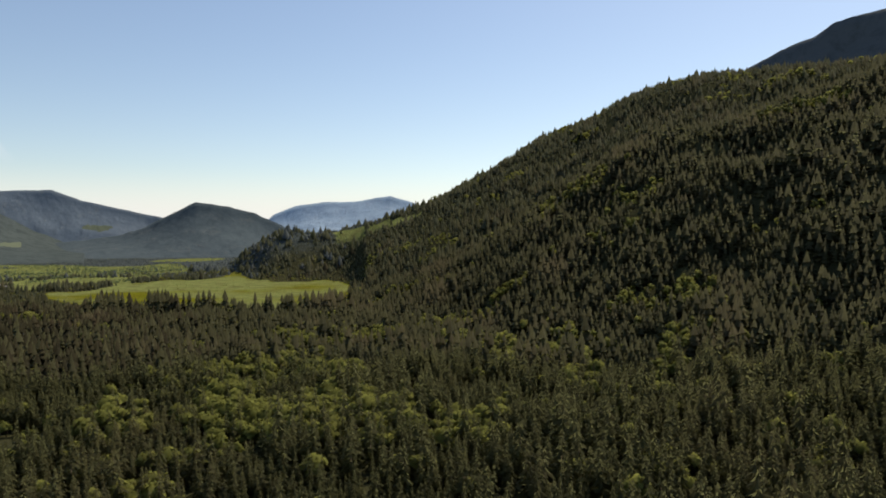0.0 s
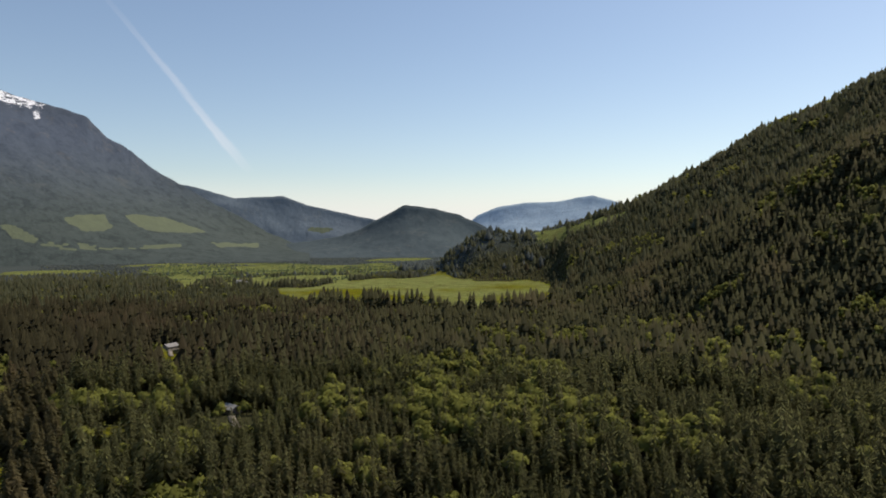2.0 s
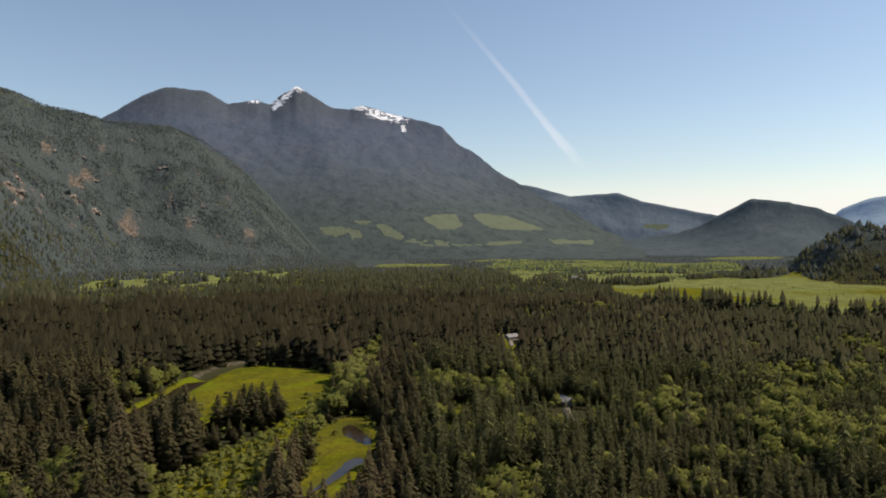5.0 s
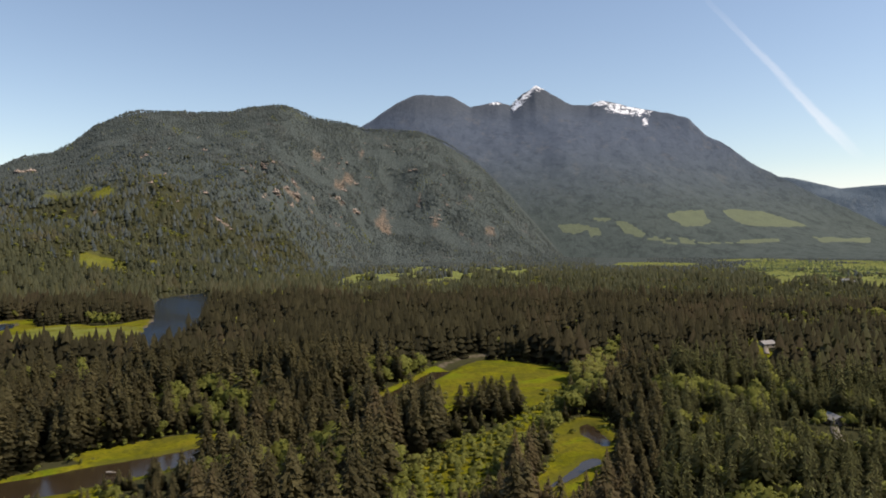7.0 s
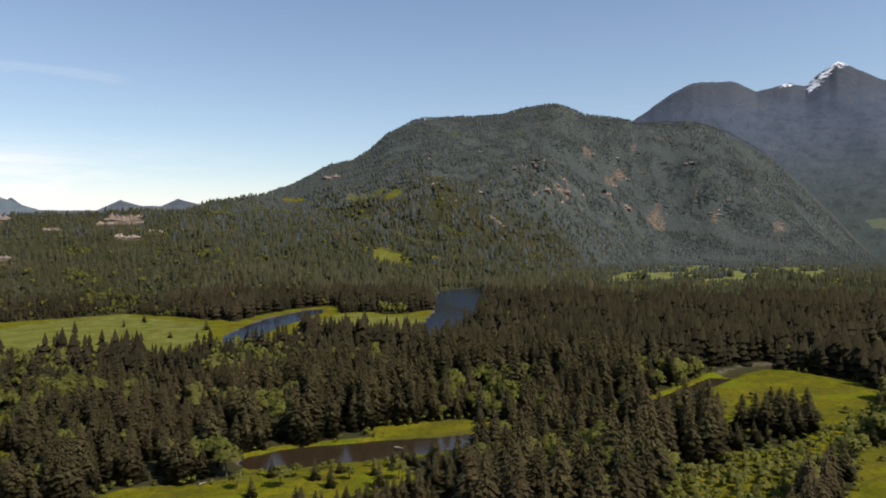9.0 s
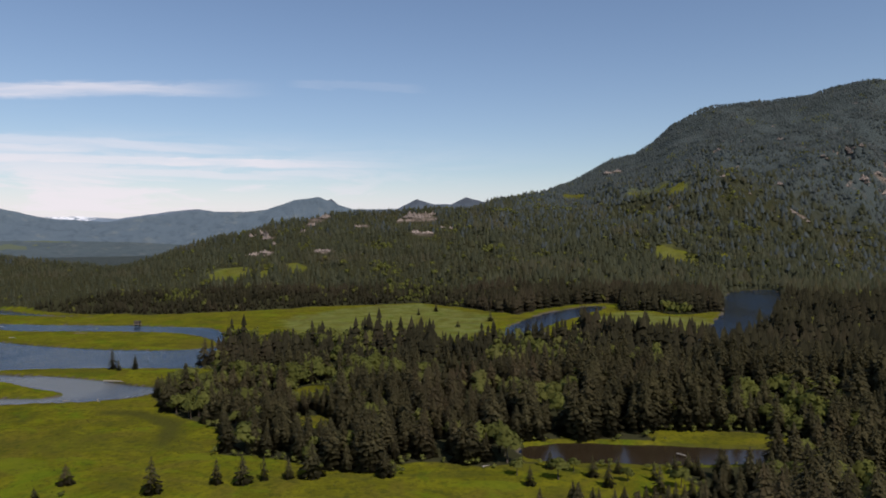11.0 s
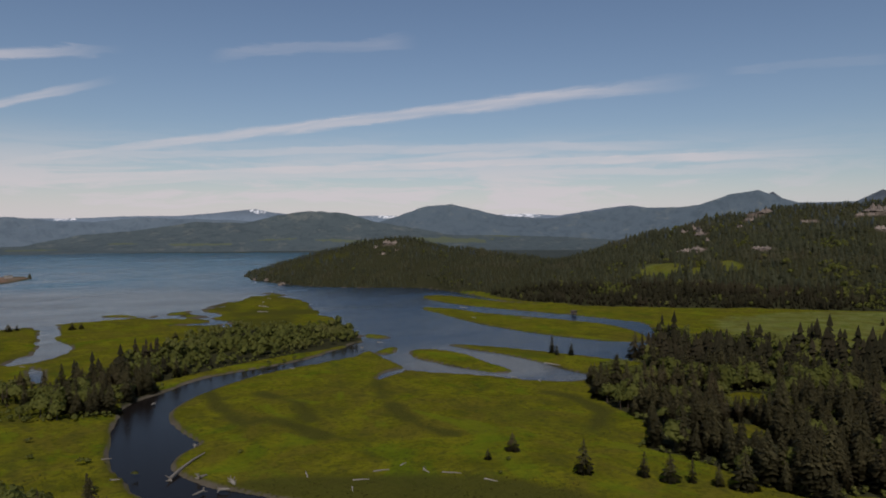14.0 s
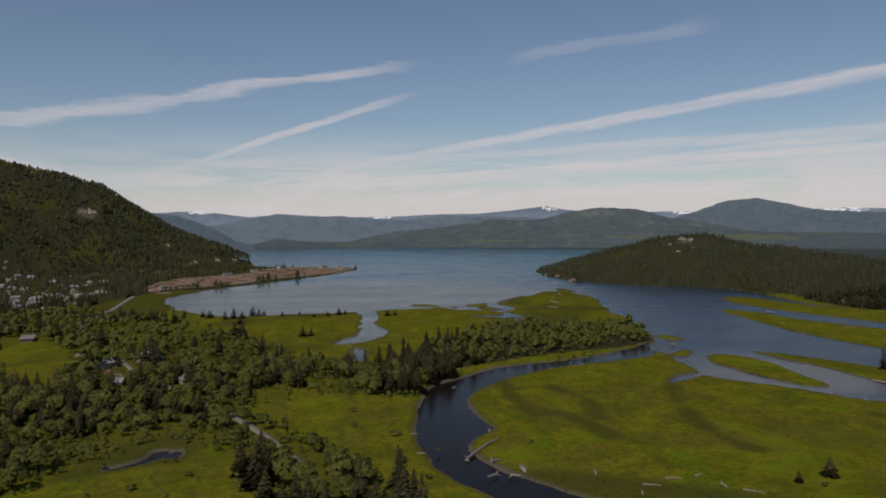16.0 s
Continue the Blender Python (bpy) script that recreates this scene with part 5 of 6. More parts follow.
def kinds(x, y):
    """0 fir, 1 alder, 2 poplar, 3 dead; and the height of each tree."""
    n = fbm(x, y, 70, 3, 101)
    a, d = azimuth(x, y), np.hypot(x, y)
    kind = np.zeros(x.shape, int)
    u = RNG.uniform(0, 1, x.shape)
    n = np.where((a < 35) & (d < 620), 0.45 * n + 0.75 * fbm(x, y, 130, 3, 105), n)
    kind[(n > np.interp(a, [-36, 35, 60, 95, 105], [0.27, 0.27, 0.30, 0.28, 0.18]) + 0.14 * ((d > 900) & (a > 60)) + 0.22 * ((d > 560) & (a > 22) & (a < 60))) & (u < 0.8)] = 1
    kind[(a < 8) & (d > 560) & (kind == 1) & (n < 0.3)] = 0
    kind[u < np.where((a < 8) & (d > 560), 0.012, 0.05)] = 1
    kind[(within(ALDERS, x, y, 4, 6) > 0.5) & (u < np.where((a < 32) & (d < 640), 0.62, 0.9))] = 1
    kind[(within(PLANTATION, x, y, 20, 40) > 0.5) & (value_noise(x / 120, y / 60, 98) + 0.2 * u < 0.78)] = 2
    kind[(a > 170) & (d > 290) & (d < 900) & (u > 0.38) & (kind == 0)] = 1
    kind[(a > 172) & (d > 320) & (d < 490) & (u > 0.78)] = 3
    tall = np.interp(a, [-36, 25, 45, 60, 95, 105, 125, 130, 200], [15.5, 15, 19, 22, 21, 17.5, 17, 12, 13])
    tall = tall * np.where(RNG.uniform(0, 1, x.shape) < 0.04, 1.4, 1.0) * (1 + 0.42 * fbm(x, y, 55, 2, 103)) * np.clip(RNG.normal(1, 0.22, x.shape), 0.45, 1.5)
    tall = tall * np.where((a > 165) | ((a < 20) & (d < 2200)), np.interp(d, [900, 1500, 2400], [1.0, 0.85, 0.7]), np.interp(d, [900, 1500, 1900, 2400, 3200], [1.0, 0.8, 0.58, 0.33, 0.25]))
    tall = np.where((x > -520) & (x < -130) & (y > 870) & (y < 1010), np.where((value_noise(x / 34, y / 34, 97) > 0.47) & (u > 0.66), 6 + 30 * u, tall * 0.95), tall)
    tall = np.where((((a > 50) & (a < 72)) | ((a > 24) & (a < 48))) & (d > 1050) & (d < 1500), tall * 0.62, tall)
    for gx, gy, r in GLADES:
        beside = np.hypot(x - gx, y - gy) < r + 14
        kind[beside & (u < 0.75)] = 1
        tall = np.where(beside, tall * 0.6, tall)
    tall = np.where((a > 1) & (a < 20) & (d > 1500), tall * np.where(u > 0.85, 1.5, 0.6), tall)
    tall = np.where((kind == 0) & (a < 45) & (d < 620) & (u > 0.93), tall * 1.45, tall)
    tall = np.where((a > 105) & (a < 165) & (d > 880), tall * 0.74, tall)
    tall = np.where((a > 96) & (a < 107) & (d > 470) & (d < 760), tall * 0.6, tall)
    # rounded alders along the river spit, few of them on the point across the water
    spit = (a > 144) & (a < 161) & (d > 540) & (d < 800)
    kind[spit & (kind == 0) & (u > 0.06)] = 1
    kind[(a > 124) & (a < 158) & (d > 1150) & (kind == 1) & (np.modf(u * 37)[0] > 0.3)] = 0
    kind[(a > 8) & (a < 15.5) & (d > 1600) & (d < 1740) & (u > 0.6)] = 3
    seen = np.minimum(np.hypot(x - 68, y + 515) - 8, np.minimum(np.hypot(x + 24, y + 288), np.hypot(x + 10, y + 338)))
    tall = np.where(seen < 13, tall * 0.4, tall)
    # low growth in front of the creek pool
    tall = np.where((a > 82) & (a < 100) & (d < 318), tall * 0.5, tall)
    tall = np.where(kind == 1, np.clip(tall, 0, 18) * RNG.uniform(0.5, 0.9, x.shape), np.minimum(tall, 33.0))
    tall = np.where(kind == 2, 5.5 + RNG.uniform(-1.5, 1.5, x.shape), tall)
    # along the creeks the trees next to open ground on their far side stay low
    close_by = (d < 560) & (a > 40) & (a < 126) & ~((a > 67.5) & (a < 85.5))
    cap = np.full(x.shape, 99.0)
    for step in (55, 42, 30, 20, 10):
        k = (d + step) / d
        wet, meadow = land_cover(x[close_by] * k[close_by], y[close_by] * k[close_by])[:2]
        opened = (wet < 0) | (meadow > 0.5)
        cap[close_by] = np.where(opened, 100 * (1 - d[close_by] / (d[close_by] + step + 6)) + 2.5, cap[close_by])
    tall = np.minimum(tall, cap * RNG.uniform(0.85, 1.25, x.shape))
    return kind, tall


def plant_ring(r0, r1, step, fir, leafy, far, sector=IN_VIEW, thin=1.0):
    x, y = scatter(r0, r1, step, sector)
    ok = wooded(x, y)
    ok &= RNG.uniform(0, 1, x.shape) < np.clip(0.95 + 1.1 * fbm(x, y, 24, 3, 131), 0.25, 1)
    ok &= RNG.uniform(0, 1, x.shape) < np.interp(azimuth(x, y), [-36, 30, 55, 130, 150, 200], [0.85, 0.85, thin, thin, 0.7, 0.62])
    ok &= RNG.uniform(0, 1, x.shape) < np.where((azimuth(x, y) > 168) & (np.hypot(x, y) < 800), np.clip(0.3 * ((azimuth(x, y) > 172) & (np.hypot(x, y) < 490)) + 0.48 + 1.2 * fbm(x, y, 45, 3, 133) + 1.5 * (off_line(ROADS[0], x, y) < 16), 0.1, 1), 1.0)
    x, y = x[ok], y[ok]
    kind, tall = kinds(x, y)
    if r1 == 520:
        # those at the rims of the estuary meadow and of the creek meadows stand as single trees
        rim = np.full(x.shape, 60.0)
        for p in (MEADOWS[0], MEADOWS[3], MEADOWS[7], MEADOWS[-15], MEADOWS[-14]):
            rim = np.minimum(rim, np.abs(outside(p, x, y)))
        chosen = np.where((rim < 13) & (kind < 2))[0][:300]
        RIM_TREES.extend((float(x[i]), float(y[i]), float(tall[i]), float(RNG.uniform(0.85, 1.2)), int(kind[i])) for i in chosen)
        rest = np.ones(len(x), bool)
        rest[chosen] = False
        x, y, kind, tall = x[rest], y[rest], kind[rest], tall[rest]
    z = height(x, y) - 0.3
    needles = MAT_HAZE_FIR if far else MAT_VALLEY_FIR if r0 >= 520 else MAT_FIR
    for k, name, shapes, mat, broad, label in ((0, "conifer_forest", fir, needles, 1.0, "dense dark green conifer forest on the valley floor and slopes"),
                                               (1, "alder_woods", leafy, MAT_ALDER, 1.15, "lighter green alder woods among the conifers"),
                                               (2, "poplar_plantation", leafy, MAT_POPLAR, 1.2, "bright green young poplar plantation"),
                                               (3, "dead_trees", SNAGS, MAT_DEAD, 1.0, "grey dead standing trees beside the swamp")):
        w = kind == k
        if k == 0 and r0 >= 1100:
            # paler, bluer needles with distance: haze put into the trees' colour
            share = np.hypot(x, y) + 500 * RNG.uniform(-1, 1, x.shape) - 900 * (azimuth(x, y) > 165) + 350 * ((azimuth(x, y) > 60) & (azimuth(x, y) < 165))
            for lo, hi, coat, say in ((0, 1350, MAT_SLOPE_FIR if r1 == 1750 else MAT_VALLEY_FIR, "olive green conifer forest on the slopes"), (1350, 2250, MAT_HALF_HAZE_FIR, "haze-tinted grey-green conifer forest on the hillsides"),
                                      (2250, 9000, MAT_HAZE_FIR, "hazy pale grey-green conifer forest on the far slopes")):
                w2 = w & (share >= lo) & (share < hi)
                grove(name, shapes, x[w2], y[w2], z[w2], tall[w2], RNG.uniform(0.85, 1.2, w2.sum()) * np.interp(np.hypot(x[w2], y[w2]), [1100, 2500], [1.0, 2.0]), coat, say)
            continue
        if k == 0 and r1 == 520:
            young = w & (azimuth(x, y) < 45)
            grove(name, FIR_YOUNG, x[young], y[young], z[young], tall[young], RNG.uniform(0.85, 1.2, young.sum()), MAT_YOUNG_FIR, "dense young olive green conifers")
            w = w & ~young
        if k == 0 and r0 == 520:
            slope = w & (azimuth(x, y) + 12 * RNG.uniform(-1, 1, x.shape) < 28)
            grove(name, shapes, x[slope], y[slope], z[slope], tall[slope], RNG.uniform(0.85, 1.2, slope.sum()), MAT_SLOPE_FIR, "dense olive green conifers at the foot of the hill")
            w = w & ~slope
        grove(name, shapes, x[w], y[w], z[w], tall[w], np.full(w.sum(), broad) * RNG.uniform(0.85, 1.2, w.sum()), mat, label)
    return len(x)


RIM_TREES = []
COUNTS = [plant_ring(200, 520, 5.2, FIR_NEAR, LEAFY_NEAR, False, thin=0.55),
          plant_ring(520, 1100, 6.1, FIR_MID, LEAFY_MID, False, thin=0.85),
          plant_ring(1100, 1750, 8.2, FIR_FAR, LEAFY_FAR, False),
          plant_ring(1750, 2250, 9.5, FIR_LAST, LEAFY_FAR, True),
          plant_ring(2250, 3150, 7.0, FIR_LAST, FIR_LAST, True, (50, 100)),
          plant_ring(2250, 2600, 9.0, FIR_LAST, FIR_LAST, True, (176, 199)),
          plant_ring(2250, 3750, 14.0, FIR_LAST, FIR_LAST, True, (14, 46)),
          # woods under and behind the lookout
          plant_ring(25, 200, 13.0, FIR_MID, LEAFY_MID, False, (-91, 271)),
          plant_ring(200, 1500, 24.0, FIR_MID, LEAFY_FAR, False, (199, 271)),
          plant_ring(200, 1500, 24.0, FIR_MID, LEAFY_FAR, False, (-91, -36))]


def plant_shrubs():
    """Shrubs along the rims of the meadows and over the rough pasture."""
    x, y = scatter(235, 620, 3.4)
    wet, meadow, _, sedge, _, _ = land_cover(x, y)
    u = RNG.uniform(0, 1, x.shape)
    rim = (meadow > 0.02) & (meadow < 0.98) & (u < 0.5)
    a, d = azimuth(x, y), np.hypot(x, y)
    rough = (meadow > 0.9) & (a > 164) & (d < 520) & (fbm(x, y, 26, 3, 121) > 0.22) & (u < 0.035)
    rough |= (within(SEDGE[1:3], x, y, 4, 4) > 0.5) & (u < 0.16) & (fbm(x, y, 18, 3, 123) > 0.1)
    rough |= (meadow < 0.02) & (a > 166) & (d < 620) & (u < 0.4)
    brush = (within([ALDERS[0]], x, y, 3, 4) > 0.5) & (u < 0.7)
    keep = (wet > 2.0) & (rim | rough | brush) & ~((a > 126) & (a < 152) & (d > 400))
    for line in ROADS:
        keep &= off_line(line, x, y) > 5.0
    x, y, brush = x[keep], y[keep], brush[keep]
    tall = RNG.uniform(1.2, 4.2, x.shape) * np.where(brush, 1.5, 1.0)
    grove("shrubs", SHRUB_NEAR, x, y, height(x, y) - 0.2, tall, RNG.uniform(0.8, 1.2, x.shape), MAT_ALDER, "low green shrubs along the meadow rims", category="shrub")


plant_shrubs()


def tuft_shape(seed):
    """A tussock one metre tall: a fan of bent blades."""
    rng = np.random.default_rng(seed)
    v, f = [], []
    for i in range(5):
        a = 1.2566 * i + rng.uniform(-0.4, 0.4)
        c, s, r = math.cos(a), math.sin(a), rng.uniform(0.4, 0.8)
        b = len(v)
        v += [(-0.25 * s, 0.25 * c, 0.0), (0.25 * s, -0.25 * c, 0.0), (r * c, r * s, rng.uniform(0.6, 1.0))]
        f.append((b, b + 1, b + 2))
    return np.array(v), np.array(f), 0


def plant_tufts():
    """Tussocks of coarse grass and sedge over the estuary meadows, and low bushes on the hay field."""
    x, y = scatter(225, 470, 2.1, (112, 196))
    wet, meadow, _, sedge, _, _ = land_cover(x, y)
    u = RNG.uniform(0, 1, x.shape)
    keep = (wet > 0.5) & (meadow > 0.5) & (u < np.clip(0.16 + 0.9 * fbm(x, y, 16, 3, 161) + 0.5 * (sedge - 0.3), 0.03, 0.9))
    for line in ROADS:
        keep &= off_line(line, x, y) > 4.0
    x, y, wet = x[keep], y[keep], wet[keep]
    z = np.minimum(height(x, y), 0.15 + np.maximum(wet, 0) * 0.35 + np.where(wet >= 55, 1e4, 0)) - 0.05
    lush = RNG.uniform(0, 1, x.shape) < 0.45 + 0.6 * fbm(x, y, 40, 3, 163)
    shapes = [tuft_shape(s) for s in (231, 232, 233)]
    for w, mat, label in ((lush, MAT_TUSSOCK, "coarse green tussocks in the meadow grass"), (~lush, MAT_SEDGE, "olive brown sedge tussocks in the meadow grass")):
        grove("tussocks", shapes, x[w], y[w], z[w], RNG.uniform(0.2, 0.5, w.sum()), RNG.uniform(1.4, 2.6, w.sum()), mat, label, category="grass")
    x, y = scatter(800, 1700, 11.0, (4, 32))
    keep = (within(HAY, x, y, 4, 4) > 0.5) & (RNG.uniform(0, 1, x.shape) < np.clip(0.06 + 0.5 * fbm(x, y, 80, 3, 165), 0.01, 0.5))
    x, y = x[keep], y[keep]
    grove("shrubs", LEAFY_FAR, x, y, height(x, y) - 0.2, RNG.uniform(1.0, 3.2, x.shape), RNG.uniform(1.2, 2.0, x.shape), MAT_ALDER, "low scattered bushes on the hay field", category="shrub")


plant_tufts()

# ---- things: shared building helpers ----


def part(name, me, parent, label=""):
    """One mesh object under a thing or under a part."""
    ob = new(name, me)
    ob.parent = parent
    return tagged(ob, label)


def box_mesh(name, x0, x1, y0, y1, z0, z1, mat, bevel=0.03):
    bm = bmesh.new()
    bmesh.ops.create_cube(bm, size=1.0)
    for v in bm.verts:
        v.co = Vector(((v.co.x + 0.5) * (x1 - x0) + x0, (v.co.y + 0.5) * (y1 - y0) + y0, (v.co.z + 0.5) * (z1 - z0) + z0))
    if bevel:
        bmesh.ops.bevel(bm, geom=bm.edges[:], offset=bevel, segments=1, affect="EDGES")
    me = bpy.data.meshes.new(name)
    bm.to_mesh(me)
    bm.free()
    me.materials.append(mat)
    return me


def tube_mesh(name, points, radii, mat, sides=7, lumps=0.0, seed=0):
    """A tapered limb along points; ends closed."""
    rng = random.Random(seed)
    verts, faces = [], []
    pts = [Vector(p) for p in points]
    for i, (p, r) in enumerate(zip(pts, radii)):
        way = (pts[min(i + 1, len(pts) - 1)] - pts[max(i - 1, 0)]).normalized()
        side = way.cross(Vector((0.31, 0.2, 0.93))).normalized()
        up = way.cross(side)
        for j in range(sides):
            a = 6.2832 * j / sides
            q = r * (1 + rng.uniform(-lumps, lumps))
            verts.append(p + side * math.cos(a) * q + up * math.sin(a) * q)
    n = len(pts)
    for i in range(n - 1):
        for j in range(sides):
            a, b = i * sides + j, i * sides + (j + 1) % sides
            faces.append((a, b, b + sides, a + sides))
    faces += [tuple(range(sides - 1, -1, -1)), tuple(range((n - 1) * sides, n * sides))]
    me = bpy.data.meshes.new(name)
    me.from_pydata([tuple(v) for v in verts], [], faces)
    me.materials.append(mat)
    return me


def ground_z(x, y):
    return float(height(np.array([float(x)]), np.array([float(y)]))[0])


# ---- single trees ----
TRUNK_FIR = tube_mesh("trunk", [(0, 0, -0.01), (0, 0, 0.3), (0.004, 0, 0.65), (0, 0.003, 0.95)], [0.018, 0.014, 0.008, 0.002], MAT_BARK, 6, 0.1)
TRUNK_LEAFY = tube_mesh("trunk", [(0, 0, -0.01), (0.01, 0, 0.2), (-0.01, 0.02, 0.45), (0.02, 0.0, 0.7)], [0.03, 0.024, 0.016, 0.006], MAT_BARK, 6, 0.15)


def crown_mesh(shape, mat):
    v, f, wood = shape
    me = mesh_of("crown", v, f[wood:], mat, True)
    me.normals_split_custom_set_from_vertices(crown_normals(v))
    return me


LONE_FIR = [crown_mesh(fir_shape(s, 18, 11, True, w, 0.03, False), MAT_FIR) for s, w in ((201, 0.34), (202, 0.30), (203, 0.38))]
STAND_FIR = [crown_mesh(s, MAT_FIR) for s in FIR_NEAR]
LONE_LEAFY = [crown_mesh(leafy_shape(s, 6, 150, 0.07, 1.2, False), MAT_ALDER) for s in (211, 212)]
BUSH = [crown_mesh(leafy_shape(s, 5, 60, 0.13, 1.9, False), MAT_ALDER) for s in (221, 222)]


def single_tree(name, crown, trunk, x, y, tall, broad, label, category, group=""):
    root = new(name)
    k = RNG.uniform(0, 360)
    root.matrix_basis = pose(x, y, ground_z(x, y) - 0.05, 0, 0, k) @ Matrix.Diagonal((tall * broad, tall * broad, tall, 1))
    part("crown", crown, root)
    if trunk:
        part("trunk", trunk, root)
    return tagged(root, label, category, group)


for x, y, tall, broad, k in ((-226, -224, 8.5, 1.15, 2), (-209, -222, 5.0, 1.2, 0), (-227, -184, 14.5, 0.95, 0), (-243, -166, 10.5, 1.0, 1), (-246, -156, 11.5, 1.0, 2), (-252, -150, 10.0, 0.8, 1),
                             (-256, -141, 9.0, 0.9, 0), (-261, -133, 15.0, 1.1, 2), (-269, -104, 11.0, 1.0, 2)):
    single_tree("spruce_tree", LONE_FIR[k], TRUNK_FIR, x, y, tall, broad, "lone dark green spruce standing on the green meadow", "tree", "spruces on the meadow")
for x, y, tall in ((-432, -383, 15), (-436, -366, 11), (-428, -374, 9), (-470, -330, 20), (-816, -270, 9), (-856, -260, 13), (-777, -172, 12), (-718, -194, 8), (-811, 0, 8), (-804, 44, 6)):
    single_tree("spruce_tree", LONE_FIR[RNG.integers(0, 3)], TRUNK_FIR, x, y, tall, 0.95, "dark spruce on a low grassy flat by the water", "tree", "spruces on the flats")
for x, y, tall in ((-58, -665, 15), (-66, -668, 11), (-3, -774, 14), (13, -818, 13), (-5, -822, 12), (4, -825, 17), (-17, -846, 15), (-24, -843, 12), (-30, -848, 9), (-84, -812, 8), (-100, -815, 9), (-114, -824, 11), (-122, -826, 9),
                   (-166, -795, 11), (-175, -797, 9), (-223, -656, 11), (38, -850, 11), (30, -840, 13), (60, -880, 10), (-50, -835, 8), (-70, -838, 7)):
    single_tree("spruce_tree", LONE_FIR[RNG.integers(0, 3)], TRUNK_FIR, x, y, tall * 0.75, 1.5, "dark spruce on the salt marsh beside the bay", "tree", "spruces on the salt marsh")
for x, y, tall in ((-60, -380, 2.6), (-56, -352, 2.2), (-74, -330, 2.4), (-40, -300, 3.0), (-66, -290, 3.4), (-52, -270, 3.2), (-30, -436, 3.0), (-48, -425, 2.2), (-72, -268, 2.4), (-85, -300, 2.0),
                   (-130, -300, 1.8), (-200, -205, 1.6), (-215, -215, 2.0), (-20, -300, 3.2), (20, -300, 2.4), (40, -290, 2.8), (55, -320, 2.2),
                   (-400, 230, 4.0), (-360, 262, 4.0), (-330, 225, 4.5), (-352, 240, 3.6), (-275, 200, 3.0), (-282, 222, 2.4), (-640, -330, 2.5), (-700, -300, 3.0), (-610, -560, 1.6)):
    single_tree("bush", BUSH[RNG.integers(0, 2)], None, x, y, tall, 1.1, "low rounded green bush growing in the meadow grass", "bush", "bushes in the meadow")

for x, y, tall in ((-333, 186, 17), (-326, 194, 19), (-338, 196, 16), (-330, 204, 20), (-341, 206, 18), (-322, 208, 17), (-335, 214, 19), (-344, 216, 15), (-328, 218, 16), (-338, 224, 18), (-318, 200, 13)):
    single_tree("spruce_tree", STAND_FIR[RNG.integers(0, len(STAND_FIR))], TRUNK_FIR, x, y, tall * 1.12, 1.4, "dark tall spruce in a clump on the creek meadow", "tree", "spruce clump on the creek meadow")
for x, y, tall, k in ((-296, -40, 8, 0), (-294, -30, 6, 1), (-290, -22, 9, 0), (-297, -12, 7, 0), (-288, -8, 6, 1), (-292, 2, 8, 0), (-283, -35, 9, 1), (-280, -15, 10, 0), (-278, 4, 11, 0), (-286, 12, 8, 1), (-274, -45, 8, 0), (-284, -52, 7, 1)):
    if k:
        single_tree("alder_tree", LONE_LEAFY[RNG.integers(0, 2)], TRUNK_LEAFY, x, y, tall, 1.1, "small light green alder beside the creek pool", "tree", "small trees by the creek pool")
    else:
        single_tree("spruce_tree", LONE_FIR[RNG.integers(0, 3)], TRUNK_FIR, x, y, tall, 0.85, "small olive spruce beside the creek pool", "tree", "small trees by the creek pool")

# trees at the rims of the near meadows, each on its own
for x, y, tall, broad, k in RIM_TREES:
    if k == 0:
        single_tree("fir_tree", STAND_FIR[RNG.integers(0, len(STAND_FIR))], TRUNK_FIR, x, y, tall, broad, "dark olive fir at the rim of the forest", "tree", "firs at the forest rim")
    else:
        single_tree("alder_tree", LONE_LEAFY[RNG.integers(0, 2)], TRUNK_LEAFY, x, y, tall, broad, "leafy light green alder at the rim of the forest", "tree", "alders at the forest rim")

# ---- driftwood ----


def driftwood(x, y, z, length, turn, thick, root, tilt=0.0):
    thing = new("driftwood_log")
    thing.matrix_basis = pose(x, y, z, 0, tilt, turn)
    part("stem", tube_mesh("stem", [(0, 0, 0), (length * 0.3, 0.035 * length * math.sin(turn), 0.1), (length * 0.7, 0.05 * length * math.cos(x), 0.05), (length, 0, 0.0)],
                           [thick, thick * 0.9, thick * 0.7, thick * 0.4], MAT_DRIFT, 7, 0.12, int(abs(x * 7 + y))), thing)
    if root:
        rng = random.Random(int(abs(x) * 13))
        for _ in range(8):
            a, s = rng.uniform(0, 6.28), rng.uniform(1.0, 1.9) * thick * 2
            part("root", tube_mesh("root", [(0.1, 0, 0), (-0.5 * thick, math.cos(a) * s * 0.5, max(-thick, math.sin(a) * s * 0.5)), (-thick * 1.4, math.cos(a) * s, max(-thick, math.sin(a) * s))],
                                   [thick * 0.5, thick * 0.32, thick * 0.1], MAT_DRIFT, 5, 0.2), thing)
    return tagged(thing, "bleached grey driftwood log with broken roots" if root else "bleached pale driftwood log lying on the grass", "driftwood", "driftwood")


